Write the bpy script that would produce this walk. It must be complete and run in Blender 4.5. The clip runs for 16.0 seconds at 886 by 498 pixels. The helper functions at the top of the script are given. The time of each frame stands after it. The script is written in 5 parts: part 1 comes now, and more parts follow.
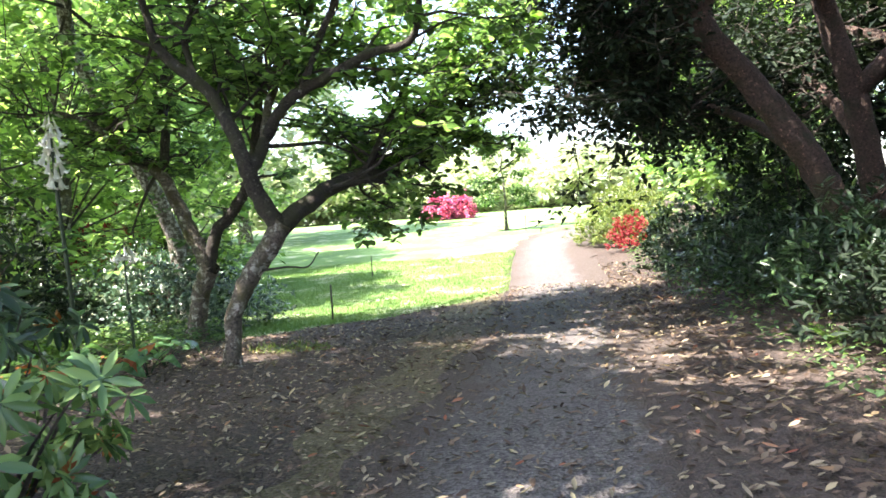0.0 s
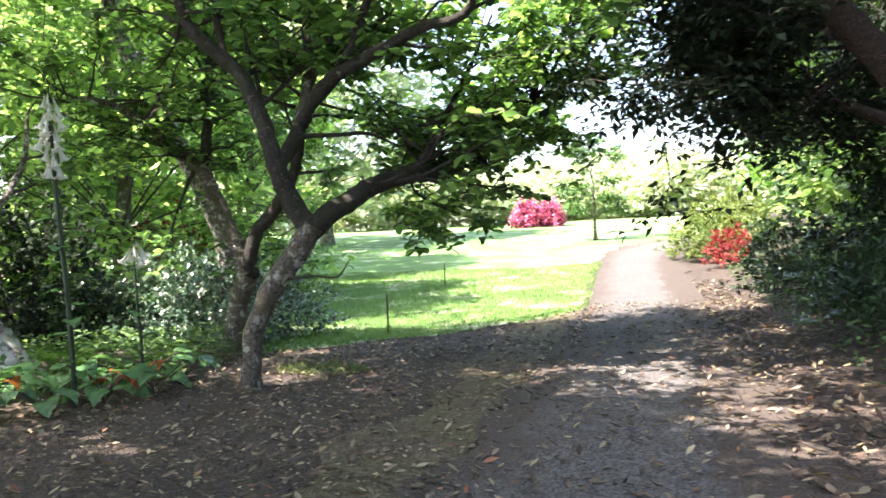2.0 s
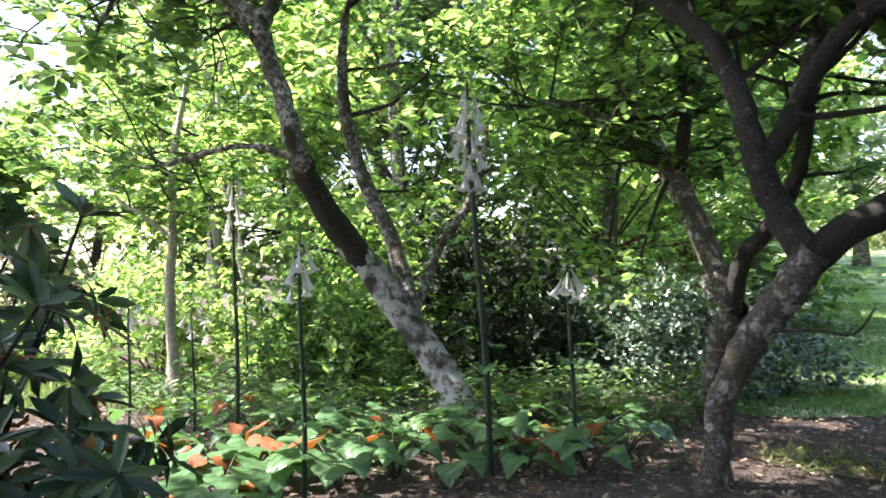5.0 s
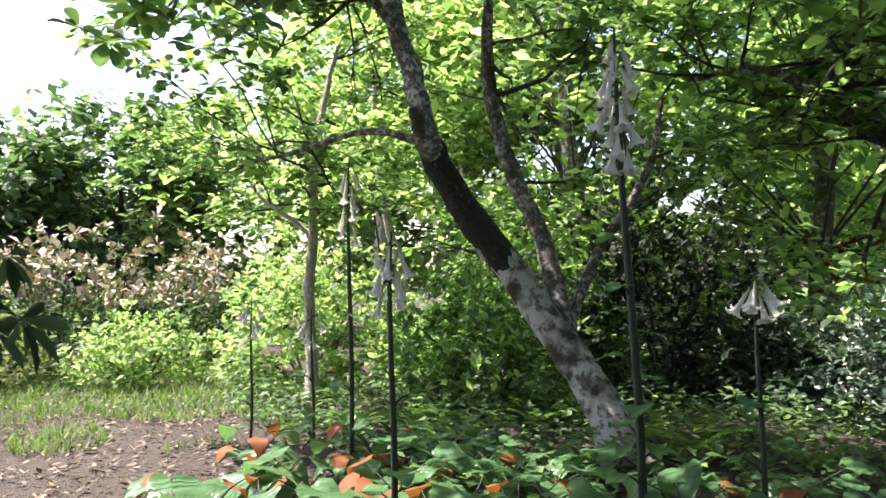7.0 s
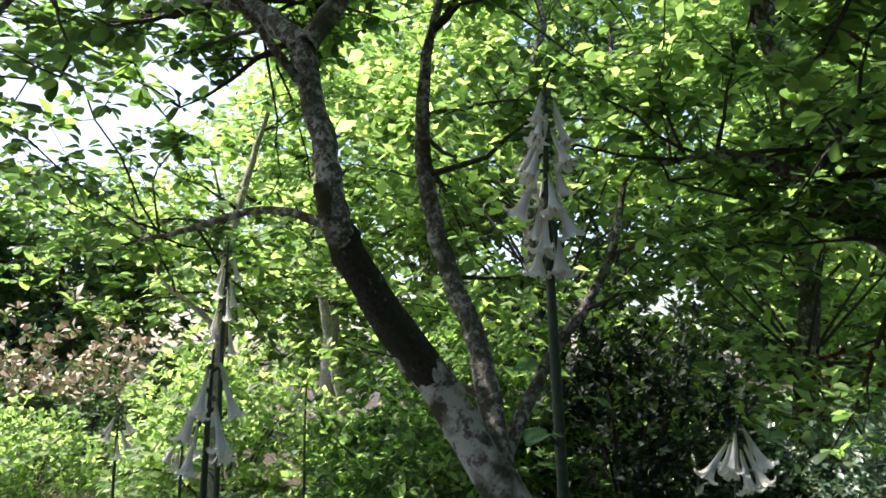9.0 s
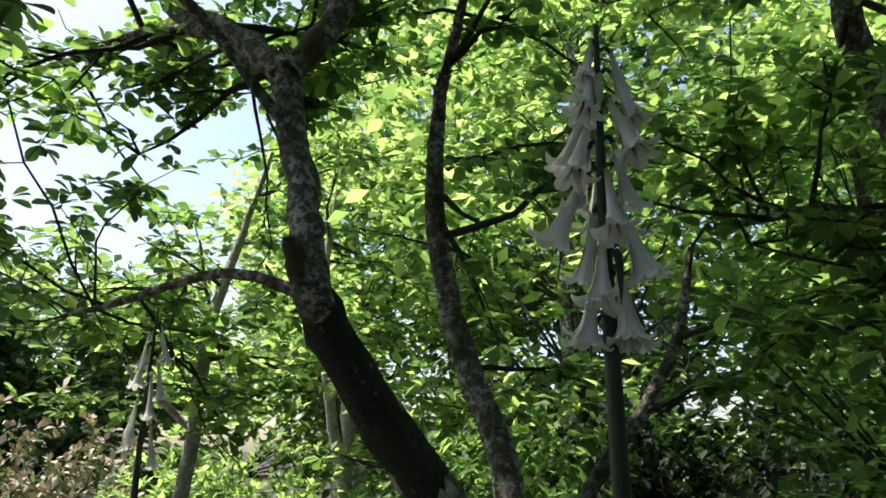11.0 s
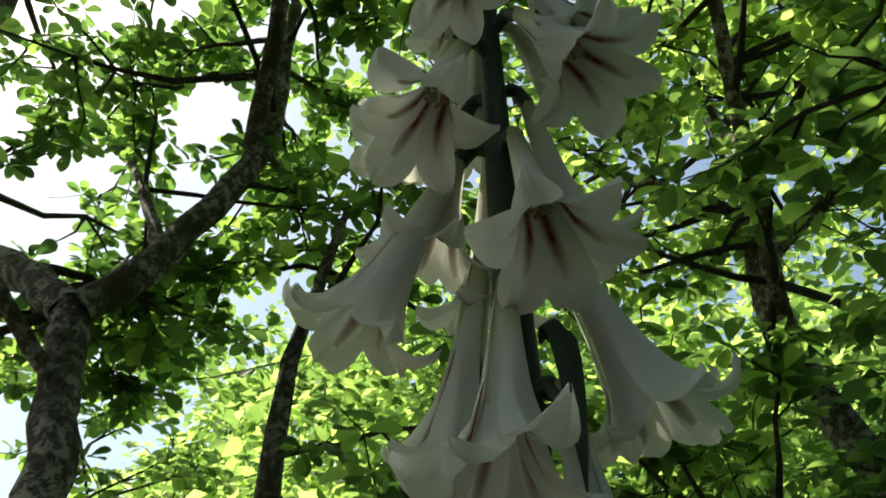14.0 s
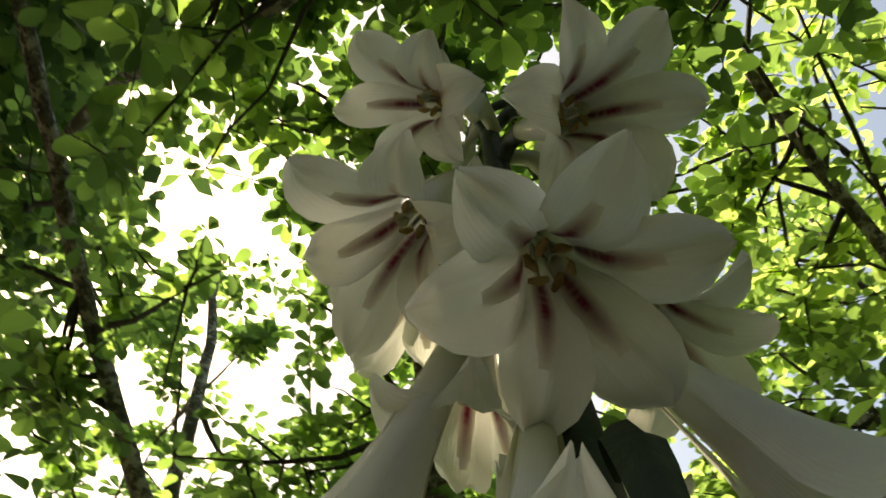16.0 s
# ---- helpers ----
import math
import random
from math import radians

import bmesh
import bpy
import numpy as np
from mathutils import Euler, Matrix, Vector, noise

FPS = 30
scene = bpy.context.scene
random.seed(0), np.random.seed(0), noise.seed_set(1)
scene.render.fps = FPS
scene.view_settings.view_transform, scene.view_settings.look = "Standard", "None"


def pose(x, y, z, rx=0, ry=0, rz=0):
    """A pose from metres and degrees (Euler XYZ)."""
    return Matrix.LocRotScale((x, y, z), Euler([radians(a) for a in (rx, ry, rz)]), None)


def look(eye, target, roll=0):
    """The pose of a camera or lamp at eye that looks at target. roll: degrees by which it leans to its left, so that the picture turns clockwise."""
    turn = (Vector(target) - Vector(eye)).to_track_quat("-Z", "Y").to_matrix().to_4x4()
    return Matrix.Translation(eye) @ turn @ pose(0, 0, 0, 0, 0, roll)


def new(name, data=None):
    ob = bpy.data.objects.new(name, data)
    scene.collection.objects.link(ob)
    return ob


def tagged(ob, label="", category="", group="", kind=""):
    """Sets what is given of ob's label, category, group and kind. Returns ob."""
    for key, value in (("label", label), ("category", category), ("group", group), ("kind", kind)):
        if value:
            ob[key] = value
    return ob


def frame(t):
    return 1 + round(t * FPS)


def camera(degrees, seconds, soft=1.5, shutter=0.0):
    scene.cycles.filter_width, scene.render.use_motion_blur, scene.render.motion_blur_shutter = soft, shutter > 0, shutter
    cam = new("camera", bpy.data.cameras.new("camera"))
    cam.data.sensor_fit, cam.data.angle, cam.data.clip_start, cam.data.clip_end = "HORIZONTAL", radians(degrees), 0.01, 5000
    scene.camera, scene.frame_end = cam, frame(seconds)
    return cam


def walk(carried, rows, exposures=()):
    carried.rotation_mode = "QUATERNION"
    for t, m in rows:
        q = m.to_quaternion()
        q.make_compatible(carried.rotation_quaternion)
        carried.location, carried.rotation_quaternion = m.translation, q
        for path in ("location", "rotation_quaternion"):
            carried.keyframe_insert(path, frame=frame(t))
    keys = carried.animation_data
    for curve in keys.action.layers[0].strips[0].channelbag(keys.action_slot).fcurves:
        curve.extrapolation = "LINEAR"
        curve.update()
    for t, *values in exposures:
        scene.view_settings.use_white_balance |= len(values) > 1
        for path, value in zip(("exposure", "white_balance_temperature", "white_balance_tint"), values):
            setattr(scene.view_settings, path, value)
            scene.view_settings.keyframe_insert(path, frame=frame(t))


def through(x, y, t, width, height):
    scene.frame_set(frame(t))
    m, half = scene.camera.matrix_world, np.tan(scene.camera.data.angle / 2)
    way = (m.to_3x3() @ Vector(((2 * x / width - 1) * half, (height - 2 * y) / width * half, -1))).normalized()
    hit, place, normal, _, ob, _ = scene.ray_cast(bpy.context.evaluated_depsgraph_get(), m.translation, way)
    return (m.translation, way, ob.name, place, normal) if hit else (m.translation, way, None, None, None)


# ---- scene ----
cam = camera(57.2, 16.0, 1.6, 0.3)
PATH = [
    (0, (0.581, 1.022, 1.388), (0.422, 3.014, 1.320), -4.2),
    (0.5, (0.622, 1.409, 1.373), (0.425, 3.398, 1.326), -3.3),
    (1, (0.731, 1.701, 1.367), (0.472, 3.684, 1.342), -3.0),
    (1.5, (0.820, 2.053, 1.354), (0.496, 4.026, 1.325), -2.3),
    (2, (0.807, 2.444, 1.370), (0.424, 4.406, 1.330), -2.5),
    (2.5, (0.809, 2.814, 1.338), (0.199, 4.719, 1.313), -2.7),
    (3, (0.781, 3.175, 1.359), (-0.076, 4.982, 1.332), -2.5),
    (3.5, (0.653, 3.525, 1.398), (-0.393, 5.230, 1.379), -2.2),
    (4, (0.567, 3.946, 1.398), (-0.671, 5.517, 1.391), -2.8),
    (4.5, (0.437, 4.279, 1.454), (-0.933, 5.736, 1.464), -2.5),
    (5, (0.225, 4.573, 1.464), (-1.227, 5.948, 1.504), -1.5),
    (7.5, (-0.733, 5.923, 1.498), (-2.486, 6.885, 1.550), -1.0),
    (8, (-1.009, 6.182, 1.585), (-2.733, 7.192, 1.682), -0.9),
    (8.5, (-1.160, 6.458, 1.614), (-2.871, 7.478, 1.791), -0.5),
    (9, (-1.305, 6.672, 1.664), (-3.002, 7.697, 1.928), 0.9),
    (11.5, (-2.613, 7.670, 1.741), (-4.298, 8.572, 2.330), 2.6),
    (12, (-2.797, 7.862, 1.753), (-4.433, 8.770, 2.462), 4.1),
    (12.5, (-2.981, 7.980, 1.739), (-4.532, 8.926, 2.575), 5.8),
    (13, (-3.145, 8.077, 1.790), (-4.589, 9.051, 2.774), 3.6),
    (13.5, (-3.251, 8.202, 1.810), (-4.601, 9.111, 2.971), 1.9),
    (14, (-3.386, 8.295, 1.882), (-4.633, 9.192, 3.163), 0.8),
    (14.5, (-3.485, 8.365, 1.929), (-4.615, 9.232, 3.332), -1.9),
    (15, (-3.526, 8.421, 1.953), (-4.526, 9.140, 3.528), -5.8),
    (15.5, (-3.547, 8.465, 1.962), (-4.452, 8.934, 3.683), -3.0),
    (16, (-3.538, 8.499, 1.960), (-4.394, 8.738, 3.752), -0.4),
]
EXPOSURES = [  # seconds, stops, kelvin, tint
    (0, 2.7, 6700, 17), (1.5, 2.65, 6700, 17), (2.5, 2.45, 6600, 17), (4, 2.2, 6500, 21), (5, 2.2, 6500, 22), (7.5, 1.58, 6600, 19), (9, 1.32, 6500, 15),
    (12, 0.58, 6800, 4), (14, 0.78, 7700, -3), (15, 0.88, 9000, -1), (16, 1.15, 9800, 6),
]
walk(cam, [(t, look(eye, target, roll)) for t, eye, target, roll in PATH], EXPOSURES)

# ---------- light ----------
world = bpy.data.worlds.new("sky")
scene.world = world
world.use_nodes = True
wn = world.node_tree.nodes
sky = wn.new("ShaderNodeTexSky")
sky.sky_type, sky.sun_disc = "NISHITA", False
SUN_AZ, SUN_EL = radians(-122), radians(57)
sky.sun_elevation, sky.sun_rotation = SUN_EL, SUN_AZ % (2 * math.pi)
sky.air_density, sky.dust_density = 1.0, 2.0
world.node_tree.links.new(sky.outputs[0], wn["Background"].inputs["Color"])
wn["Background"].inputs["Strength"].default_value = 0.15
sun = new("sun", bpy.data.lights.new("sun", "SUN"))
sun.data.energy, sun.data.angle, sun.data.color = 5.0, radians(0.53), (1.0, 0.95, 0.86)
SUN_DIR = Vector((math.sin(SUN_AZ) * math.cos(SUN_EL), math.cos(SUN_AZ) * math.cos(SUN_EL), math.sin(SUN_EL)))
sun.matrix_world = look(SUN_DIR * 60, (0, 0, 0))



# ---------- materials ----------
def nodes_of(name):
    m = bpy.data.materials.new(name)
    m.use_nodes = True
    return m, m.node_tree.nodes, m.node_tree.links


def ramp(nodes, links, source, stops):
    r = nodes.new("ShaderNodeValToRGB")
    while len(r.color_ramp.elements) < len(stops):
        r.color_ramp.elements.new(0.5)
    for e, (p, c) in zip(r.color_ramp.elements, stops):
        e.position, e.color = p, (*c, 1)
    links.new(source, r.inputs[0])
    return r.outputs[0]


def mixed(nodes, links, kind, factor, a, b):
    n = nodes.new("ShaderNodeMix")
    n.data_type, n.blend_type = "RGBA", kind
    for socket, value in ((n.inputs[0], factor), (n.inputs[6], a), (n.inputs[7], b)):
        if isinstance(value, (int, float)):
            socket.default_value = value
        elif isinstance(value, tuple):
            socket.default_value = (*value, 1)
        else:
            links.new(value, socket)
    return n.outputs[2]


def noise_of(nodes, links, scale, detail=4.0, space="Object", rough=0.6):
    c = nodes.new("ShaderNodeTexCoord")
    n = nodes.new("ShaderNodeTexNoise")
    n.inputs["Scale"].default_value, n.inputs["Detail"].default_value, n.inputs["Roughness"].default_value = scale, detail, rough
    links.new(c.outputs[space], n.inputs["Vector"])
    return n.outputs["Fac"]


def bump_to(nodes, links, height, strength, distance):
    b = nodes.new("ShaderNodeBump")
    b.inputs["Strength"].default_value, b.inputs["Distance"].default_value = strength, distance
    links.new(height, b.inputs["Height"])
    links.new(b.outputs[0], nodes["Principled BSDF"].inputs["Normal"])


def leaf_material(name, stops, through=0.4, gloss=0.45, glow=1.6):
    """A leaf that lets light through: each leaf takes a shade of its own."""
    m, nodes, links = nodes_of(name)
    g = nodes.new("ShaderNodeNewGeometry")
    c = ramp(nodes, links, g.outputs["Random Per Island"], stops)
    patch = ramp(nodes, links, noise_of(nodes, links, 1.3, 2), [(0.3, (0.75, 0.8, 0.7)), (0.7, (1.15, 1.1, 1.0))])
    c = mixed(nodes, links, "MULTIPLY", 1.0, c, patch)
    p = nodes["Principled BSDF"]
    links.new(c, p.inputs["Base Color"])
    p.inputs["Roughness"].default_value = gloss
    p.inputs["Specular IOR Level"].default_value = 0.3 if gloss > 0.4 else 0.5
    t = nodes.new("ShaderNodeBsdfTranslucent")
    links.new(mixed(nodes, links, "MULTIPLY", 1.0, c, (glow * 1.05, glow * 1.08, glow * 0.64)), t.inputs["Color"])
    s = nodes.new("ShaderNodeMixShader")
    s.inputs[0].default_value = through
    links.new(p.outputs[0], s.inputs[1])
    links.new(t.outputs[0], s.inputs[2])
    links.new(s.outputs[0], nodes["Material Output"].inputs["Surface"])
    return m


def bark_material(name, dark, light, lichen, moss, lichen_at=0.56, moss_at=0.62, spot=17):
    m, nodes, links = nodes_of(name)
    fine = noise_of(nodes, links, 38, 6)
    c = ramp(nodes, links, fine, [(0.35, dark), (0.7, light)])
    spots = ramp(nodes, links, noise_of(nodes, links, spot, 6, rough=0.7), [(lichen_at, (0, 0, 0)), (lichen_at + 0.06, (1, 1, 1))])
    c = mixed(nodes, links, "MIX", spots, c, lichen)
    green = ramp(nodes, links, noise_of(nodes, links, 3.2, 4), [(moss_at - 0.08, (0, 0, 0)), (moss_at + 0.08, (1, 1, 1))])
    c = mixed(nodes, links, "MIX", green, c, moss)
    links.new(c, nodes["Principled BSDF"].inputs["Base Color"])
    nodes["Principled BSDF"].inputs["Roughness"].default_value = 0.88
    bump_to(nodes, links, noise_of(nodes, links, 26, 9, rough=0.78), 1.0, 0.06)
    return m


def ground_material(name, stops, grain, bumpy, fleck=None, broad=0.7, second=None, rough=0.93, border=None):
    m, nodes, links = nodes_of(name)
    c = ramp(nodes, links, noise_of(nodes, links, grain, 8, rough=0.75), stops)
    wide = ramp(nodes, links, noise_of(nodes, links, broad, 4), [(0.35, (0.72, 0.72, 0.72)), (0.65, (1.2, 1.17, 1.12))])
    c = mixed(nodes, links, "MULTIPLY", 1.0, c, wide)
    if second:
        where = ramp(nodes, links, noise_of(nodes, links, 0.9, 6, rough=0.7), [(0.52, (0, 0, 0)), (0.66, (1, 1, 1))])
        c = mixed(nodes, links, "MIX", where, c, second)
    if fleck:
        co = nodes.new("ShaderNodeTexCoord")
        v = nodes.new("ShaderNodeTexVoronoi")
        v.inputs["Scale"].default_value = fleck[0]
        links.new(co.outputs["Object"], v.inputs["Vector"])
        shade = ramp(nodes, links, v.outputs["Color"], [(0.2, fleck[1]), (0.8, fleck[2])])
        c = mixed(nodes, links, "MIX", 0.5, c, shade)
        bump_to(nodes, links, v.outputs["Distance"], bumpy, 0.02)
    else:
        bump_to(nodes, links, noise_of(nodes, links, grain * 1.5, 8, rough=0.75), bumpy, 0.03)
    if border:
        # the gravel gives way to trodden soil towards its edges
        uv = nodes.new("ShaderNodeUVMap")
        sep = nodes.new("ShaderNodeSeparateXYZ")
        links.new(uv.outputs[0], sep.inputs[0])
        rag = nodes.new("ShaderNodeMath")
        rag.operation = "MULTIPLY_ADD"
        links.new(noise_of(nodes, links, 1.6, 8, rough=0.75), rag.inputs[0])
        rag.inputs[1].default_value = 0.55
        links.new(sep.outputs[0], rag.inputs[2])
        where = ramp(nodes, links, rag.outputs[0], [(0.0, (1, 1, 1)), (0.34, (1, 1, 1)), (0.56, (0, 0, 0)), (0.95, (0, 0, 0)), (1.12, (1, 1, 1))])
        shade = ramp(nodes, links, noise_of(nodes, links, 30, 8, rough=0.75), [(0.3, border[0]), (0.7, border[1])])
        c = mixed(nodes, links, "MIX", where, c, shade)
    links.new(c, nodes["Principled BSDF"].inputs["Base Color"])
    nodes["Principled BSDF"].inputs["Roughness"].default_value = rough
    return m


def plain_material(name, a, b, scale=30, gloss=0.6, through=0.0):
    m, nodes, links = nodes_of(name)
    c = ramp(nodes, links, noise_of(nodes, links, scale, 5), [(0.3, a), (0.7, b)])
    p = nodes["Principled BSDF"]
    links.new(c, p.inputs["Base Color"])
    p.inputs["Roughness"].default_value = gloss
    bump_to(nodes, links, noise_of(nodes, links, scale * 2, 5), 0.25, 0.01)
    if through:
        t = nodes.new("ShaderNodeBsdfTranslucent")
        links.new(c, t.inputs["Color"])
        s = nodes.new("ShaderNodeMixShader")
        s.inputs[0].default_value = through
        links.new(p.outputs[0], s.inputs[1])
        links.new(t.outputs[0], s.inputs[2])
        links.new(s.outputs[0], nodes["Material Output"].inputs["Surface"])
    return m


def streak_material():
    """The maroon streak in a lily's throat, paler towards its sides and ends."""
    m, nodes, links = nodes_of("maroon_streak")
    uv = nodes.new("ShaderNodeUVMap")
    uv.uv_map = "UVMap"
    sep = nodes.new("ShaderNodeSeparateXYZ")
    links.new(uv.outputs[0], sep.inputs[0])
    across = ramp(nodes, links, sep.outputs[0], [(0.05, (0, 0, 0)), (0.42, (1, 1, 1)), (0.58, (1, 1, 1)), (0.95, (0, 0, 0))])
    along = ramp(nodes, links, sep.outputs[1], [(0.0, (0.2, 0.2, 0.2)), (0.12, (1, 1, 1)), (0.62, (1, 1, 1)), (1.0, (0, 0, 0))])
    mottle = ramp(nodes, links, noise_of(nodes, links, 160, 3), [(0.3, (0.75, 0.75, 0.75)), (0.6, (1, 1, 1))])
    amount = mixed(nodes, links, "MULTIPLY", 1.0, mixed(nodes, links, "MULTIPLY", 1.0, across, along), mottle)
    c = mixed(nodes, links, "MIX", amount, (0.83, 0.8, 0.72), (0.21, 0.008, 0.04))
    links.new(c, nodes["Principled BSDF"].inputs["Base Color"])
    nodes["Principled BSDF"].inputs["Roughness"].default_value = 0.5
    t = nodes.new("ShaderNodeBsdfTranslucent")
    links.new(c, t.inputs["Color"])
    s = nodes.new("ShaderNodeMixShader")
    s.inputs[0].default_value = 0.36
    links.new(nodes["Principled BSDF"].outputs[0], s.inputs[1])
    links.new(t.outputs[0], s.inputs[2])
    links.new(s.outputs[0], nodes["Material Output"].inputs["Surface"])
    return m


def petal_material():
    """White petal, greenish at the foot, with faint ribs along it."""
    m, nodes, links = nodes_of("lily_petal")
    uv = nodes.new("ShaderNodeUVMap")
    uv.uv_map = "UVMap"
    sep = nodes.new("ShaderNodeSeparateXYZ")
    links.new(uv.outputs[0], sep.inputs[0])
    white = ramp(nodes, links, noise_of(nodes, links, 14, 4), [(0.3, (0.77, 0.77, 0.71)), (0.7, (0.86, 0.865, 0.81))])
    foot = ramp(nodes, links, sep.outputs[1], [(0.0, (0.42, 0.50, 0.22)), (0.16, (0.72, 0.74, 0.52)), (0.42, (1, 1, 1))])
    c = mixed(nodes, links, "MULTIPLY", 1.0, white, foot)
    p = nodes["Principled BSDF"]
    links.new(c, p.inputs["Base Color"])
    p.inputs["Roughness"].default_value = 0.5
    w = nodes.new("ShaderNodeTexWave")
    w.inputs["Scale"].default_value, w.inputs["Distortion"].default_value = 5.0, 1.2
    links.new(uv.outputs[0], w.inputs["Vector"])
    bump_to(nodes, links, w.outputs["Fac"], 0.14, 0.004)
    t = nodes.new("ShaderNodeBsdfTranslucent")
    links.new(c, t.inputs["Color"])
    s = nodes.new("ShaderNodeMixShader")
    s.inputs[0].default_value = 0.36
    links.new(p.outputs[0], s.inputs[1])
    links.new(t.outputs[0], s.inputs[2])
    links.new(s.outputs[0], nodes["Material Output"].inputs["Surface"])
    return m


def heart_leaf_material():
    """A broad lily leaf: darker between the veins that run along and out from its rib, and glossy."""
    m = leaf_material("lily_leaf", [(0.0, (0.06, 0.135, 0.068)), (0.6, (0.115, 0.235, 0.115)), (1.0, (0.22, 0.36, 0.18))], 0.32, 0.26, 1.4)
    nodes, links = m.node_tree.nodes, m.node_tree.links
    w = nodes.new("ShaderNodeTexWave")
    w.inputs["Scale"].default_value, w.inputs["Distortion"].default_value, w.inputs["Detail"].default_value = 5.0, 11.0, 4.0
    c = nodes.new("ShaderNodeTexCoord")
    links.new(c.outputs["Object"], w.inputs["Vector"])
    p = nodes["Principled BSDF"]
    old = p.inputs["Base Color"].links[0].from_socket
    veins = ramp(nodes, links, w.outputs["Fac"], [(0.0, (0.8, 0.83, 0.8)), (0.6, (1, 1, 1)), (1.0, (1.16, 1.13, 1.1))])
    links.new(mixed(nodes, links, "MULTIPLY", 1.0, old, veins), p.inputs["Base Color"])
    bump_to(nodes, links, w.outputs["Fac"], 0.5, 0.012)
    return m


MAGNOLIA = leaf_material("magnolia_leaf", [(0.0, (0.039, 0.075, 0.038)), (0.5, (0.094, 0.170, 0.074)), (1.0, (0.249, 0.380, 0.148))], 0.5, 0.5, 2.25)
BEECH = leaf_material("light_green_leaf", [(0.0, (0.062, 0.106, 0.050)), (0.5, (0.163, 0.251, 0.119)), (1.0, (0.426, 0.544, 0.281))], 0.55, 0.5, 2.2)
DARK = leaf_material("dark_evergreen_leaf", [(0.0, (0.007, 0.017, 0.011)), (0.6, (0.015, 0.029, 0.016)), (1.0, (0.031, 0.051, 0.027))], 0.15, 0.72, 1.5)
FOREST = leaf_material("woodland_leaf", [(0.0, (0.029, 0.059, 0.032)), (0.5, (0.075, 0.145, 0.063)), (1.0, (0.197, 0.308, 0.131))], 0.35, 0.55, 1.9)
PALE = leaf_material("pale_variegated_leaf", [(0.0, (0.03, 0.065, 0.045)), (0.68, (0.065, 0.12, 0.085)), (0.84, (0.12, 0.2, 0.15)), (0.93, (0.48, 0.54, 0.49))], 0.15, 0.3, 1.2)
RHODO = leaf_material("rhododendron_leaf", [(0.0, (0.019, 0.042, 0.021)), (0.6, (0.036, 0.076, 0.036)), (1.0, (0.099, 0.172, 0.076))], 0.2, 0.3, 1.5)
BROWN = leaf_material("brown_seed_leaf", [(0.0, (0.330, 0.248, 0.212)), (0.5, (0.507, 0.407, 0.348)), (1.0, (0.673, 0.578, 0.507))], 0.04, 0.7, 1.2)
PINK = leaf_material("pink_blossom", [(0.0, (0.439, 0.061, 0.207)), (0.5, (0.634, 0.134, 0.342)), (1.0, (0.854, 0.329, 0.549))], 0.3, 0.6, 1.1)
# distant haze and glare put into the leaf colour of the far trees
HAZE_PALE = leaf_material("haze_pale_leaf", [(0.0, (0.28, 0.35, 0.25)), (0.5, (0.42, 0.48, 0.37)), (1.0, (0.6, 0.64, 0.54))], 0.35, 0.6, 1.3)
RED = leaf_material("red_foliage", [(0.0, (0.120, 0.011, 0.016)), (0.6, (0.270, 0.021, 0.034)), (1.0, (0.360, 0.054, 0.063))], 0.3, 0.6, 1.1)
GOLD = leaf_material("yellow_green_foliage", [(0.0, (0.06, 0.095, 0.03)), (0.5, (0.105, 0.15, 0.045)), (1.0, (0.2, 0.235, 0.08))], 0.4, 0.55, 1.5)
FERN = leaf_material("fern_frond", [(0.0, (0.065, 0.156, 0.026)), (1.0, (0.156, 0.286, 0.052))], 0.4, 0.55, 1.7)
LILYLEAF = heart_leaf_material()
DEADLEAF = leaf_material("withered_leaf", [(0.0, (0.170, 0.044, 0.017)), (0.5, (0.281, 0.084, 0.030)), (1.0, (0.306, 0.160, 0.064))], 0.3, 0.7, 1.2)
LITTER = leaf_material("fallen_leaf", [(0.0, (0.06, 0.04, 0.032)), (0.4, (0.13, 0.092, 0.072)), (0.7, (0.21, 0.16, 0.125)), (0.88, (0.34, 0.285, 0.22)), (0.94, (0.42, 0.36, 0.22)), (1.0, (0.24, 0.075, 0.05))], 0.1, 0.6, 1.0)
GRASS = leaf_material("grass_blade", [(0.0, (0.065, 0.14, 0.03)), (0.6, (0.11, 0.205, 0.05)), (1.0, (0.19, 0.27, 0.09))], 0.35, 0.55, 1.3)
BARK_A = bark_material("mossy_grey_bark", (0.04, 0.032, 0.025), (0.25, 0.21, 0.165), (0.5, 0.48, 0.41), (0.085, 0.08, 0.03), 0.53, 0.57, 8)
BARK_B = bark_material("lichen_bark", (0.065, 0.053, 0.044), (0.29, 0.25, 0.21), (0.62, 0.6, 0.55), (0.075, 0.07, 0.03), 0.5, 0.55)
BARK_R = bark_material("reddish_bark", (0.028, 0.018, 0.014), (0.13, 0.082, 0.064), (0.34, 0.2, 0.15), (0.035, 0.035, 0.016), 0.6, 0.62)
BARK_P = bark_material("pale_bark", (0.338, 0.299, 0.234), (0.585, 0.533, 0.442), (0.780, 0.754, 0.650), (0.208, 0.195, 0.091), 0.55, 0.66)
# moss on the leaning trunk; on magnolia limbs, backlit shade put into the bark
BARK_M = bark_material("shaded_mossy_bark", (0.013, 0.010, 0.008), (0.072, 0.060, 0.048), (0.216, 0.205, 0.173), (0.032, 0.033, 0.012), 0.6, 0.55)
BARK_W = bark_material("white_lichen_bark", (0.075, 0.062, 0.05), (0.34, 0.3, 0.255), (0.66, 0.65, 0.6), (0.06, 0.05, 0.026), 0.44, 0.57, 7)
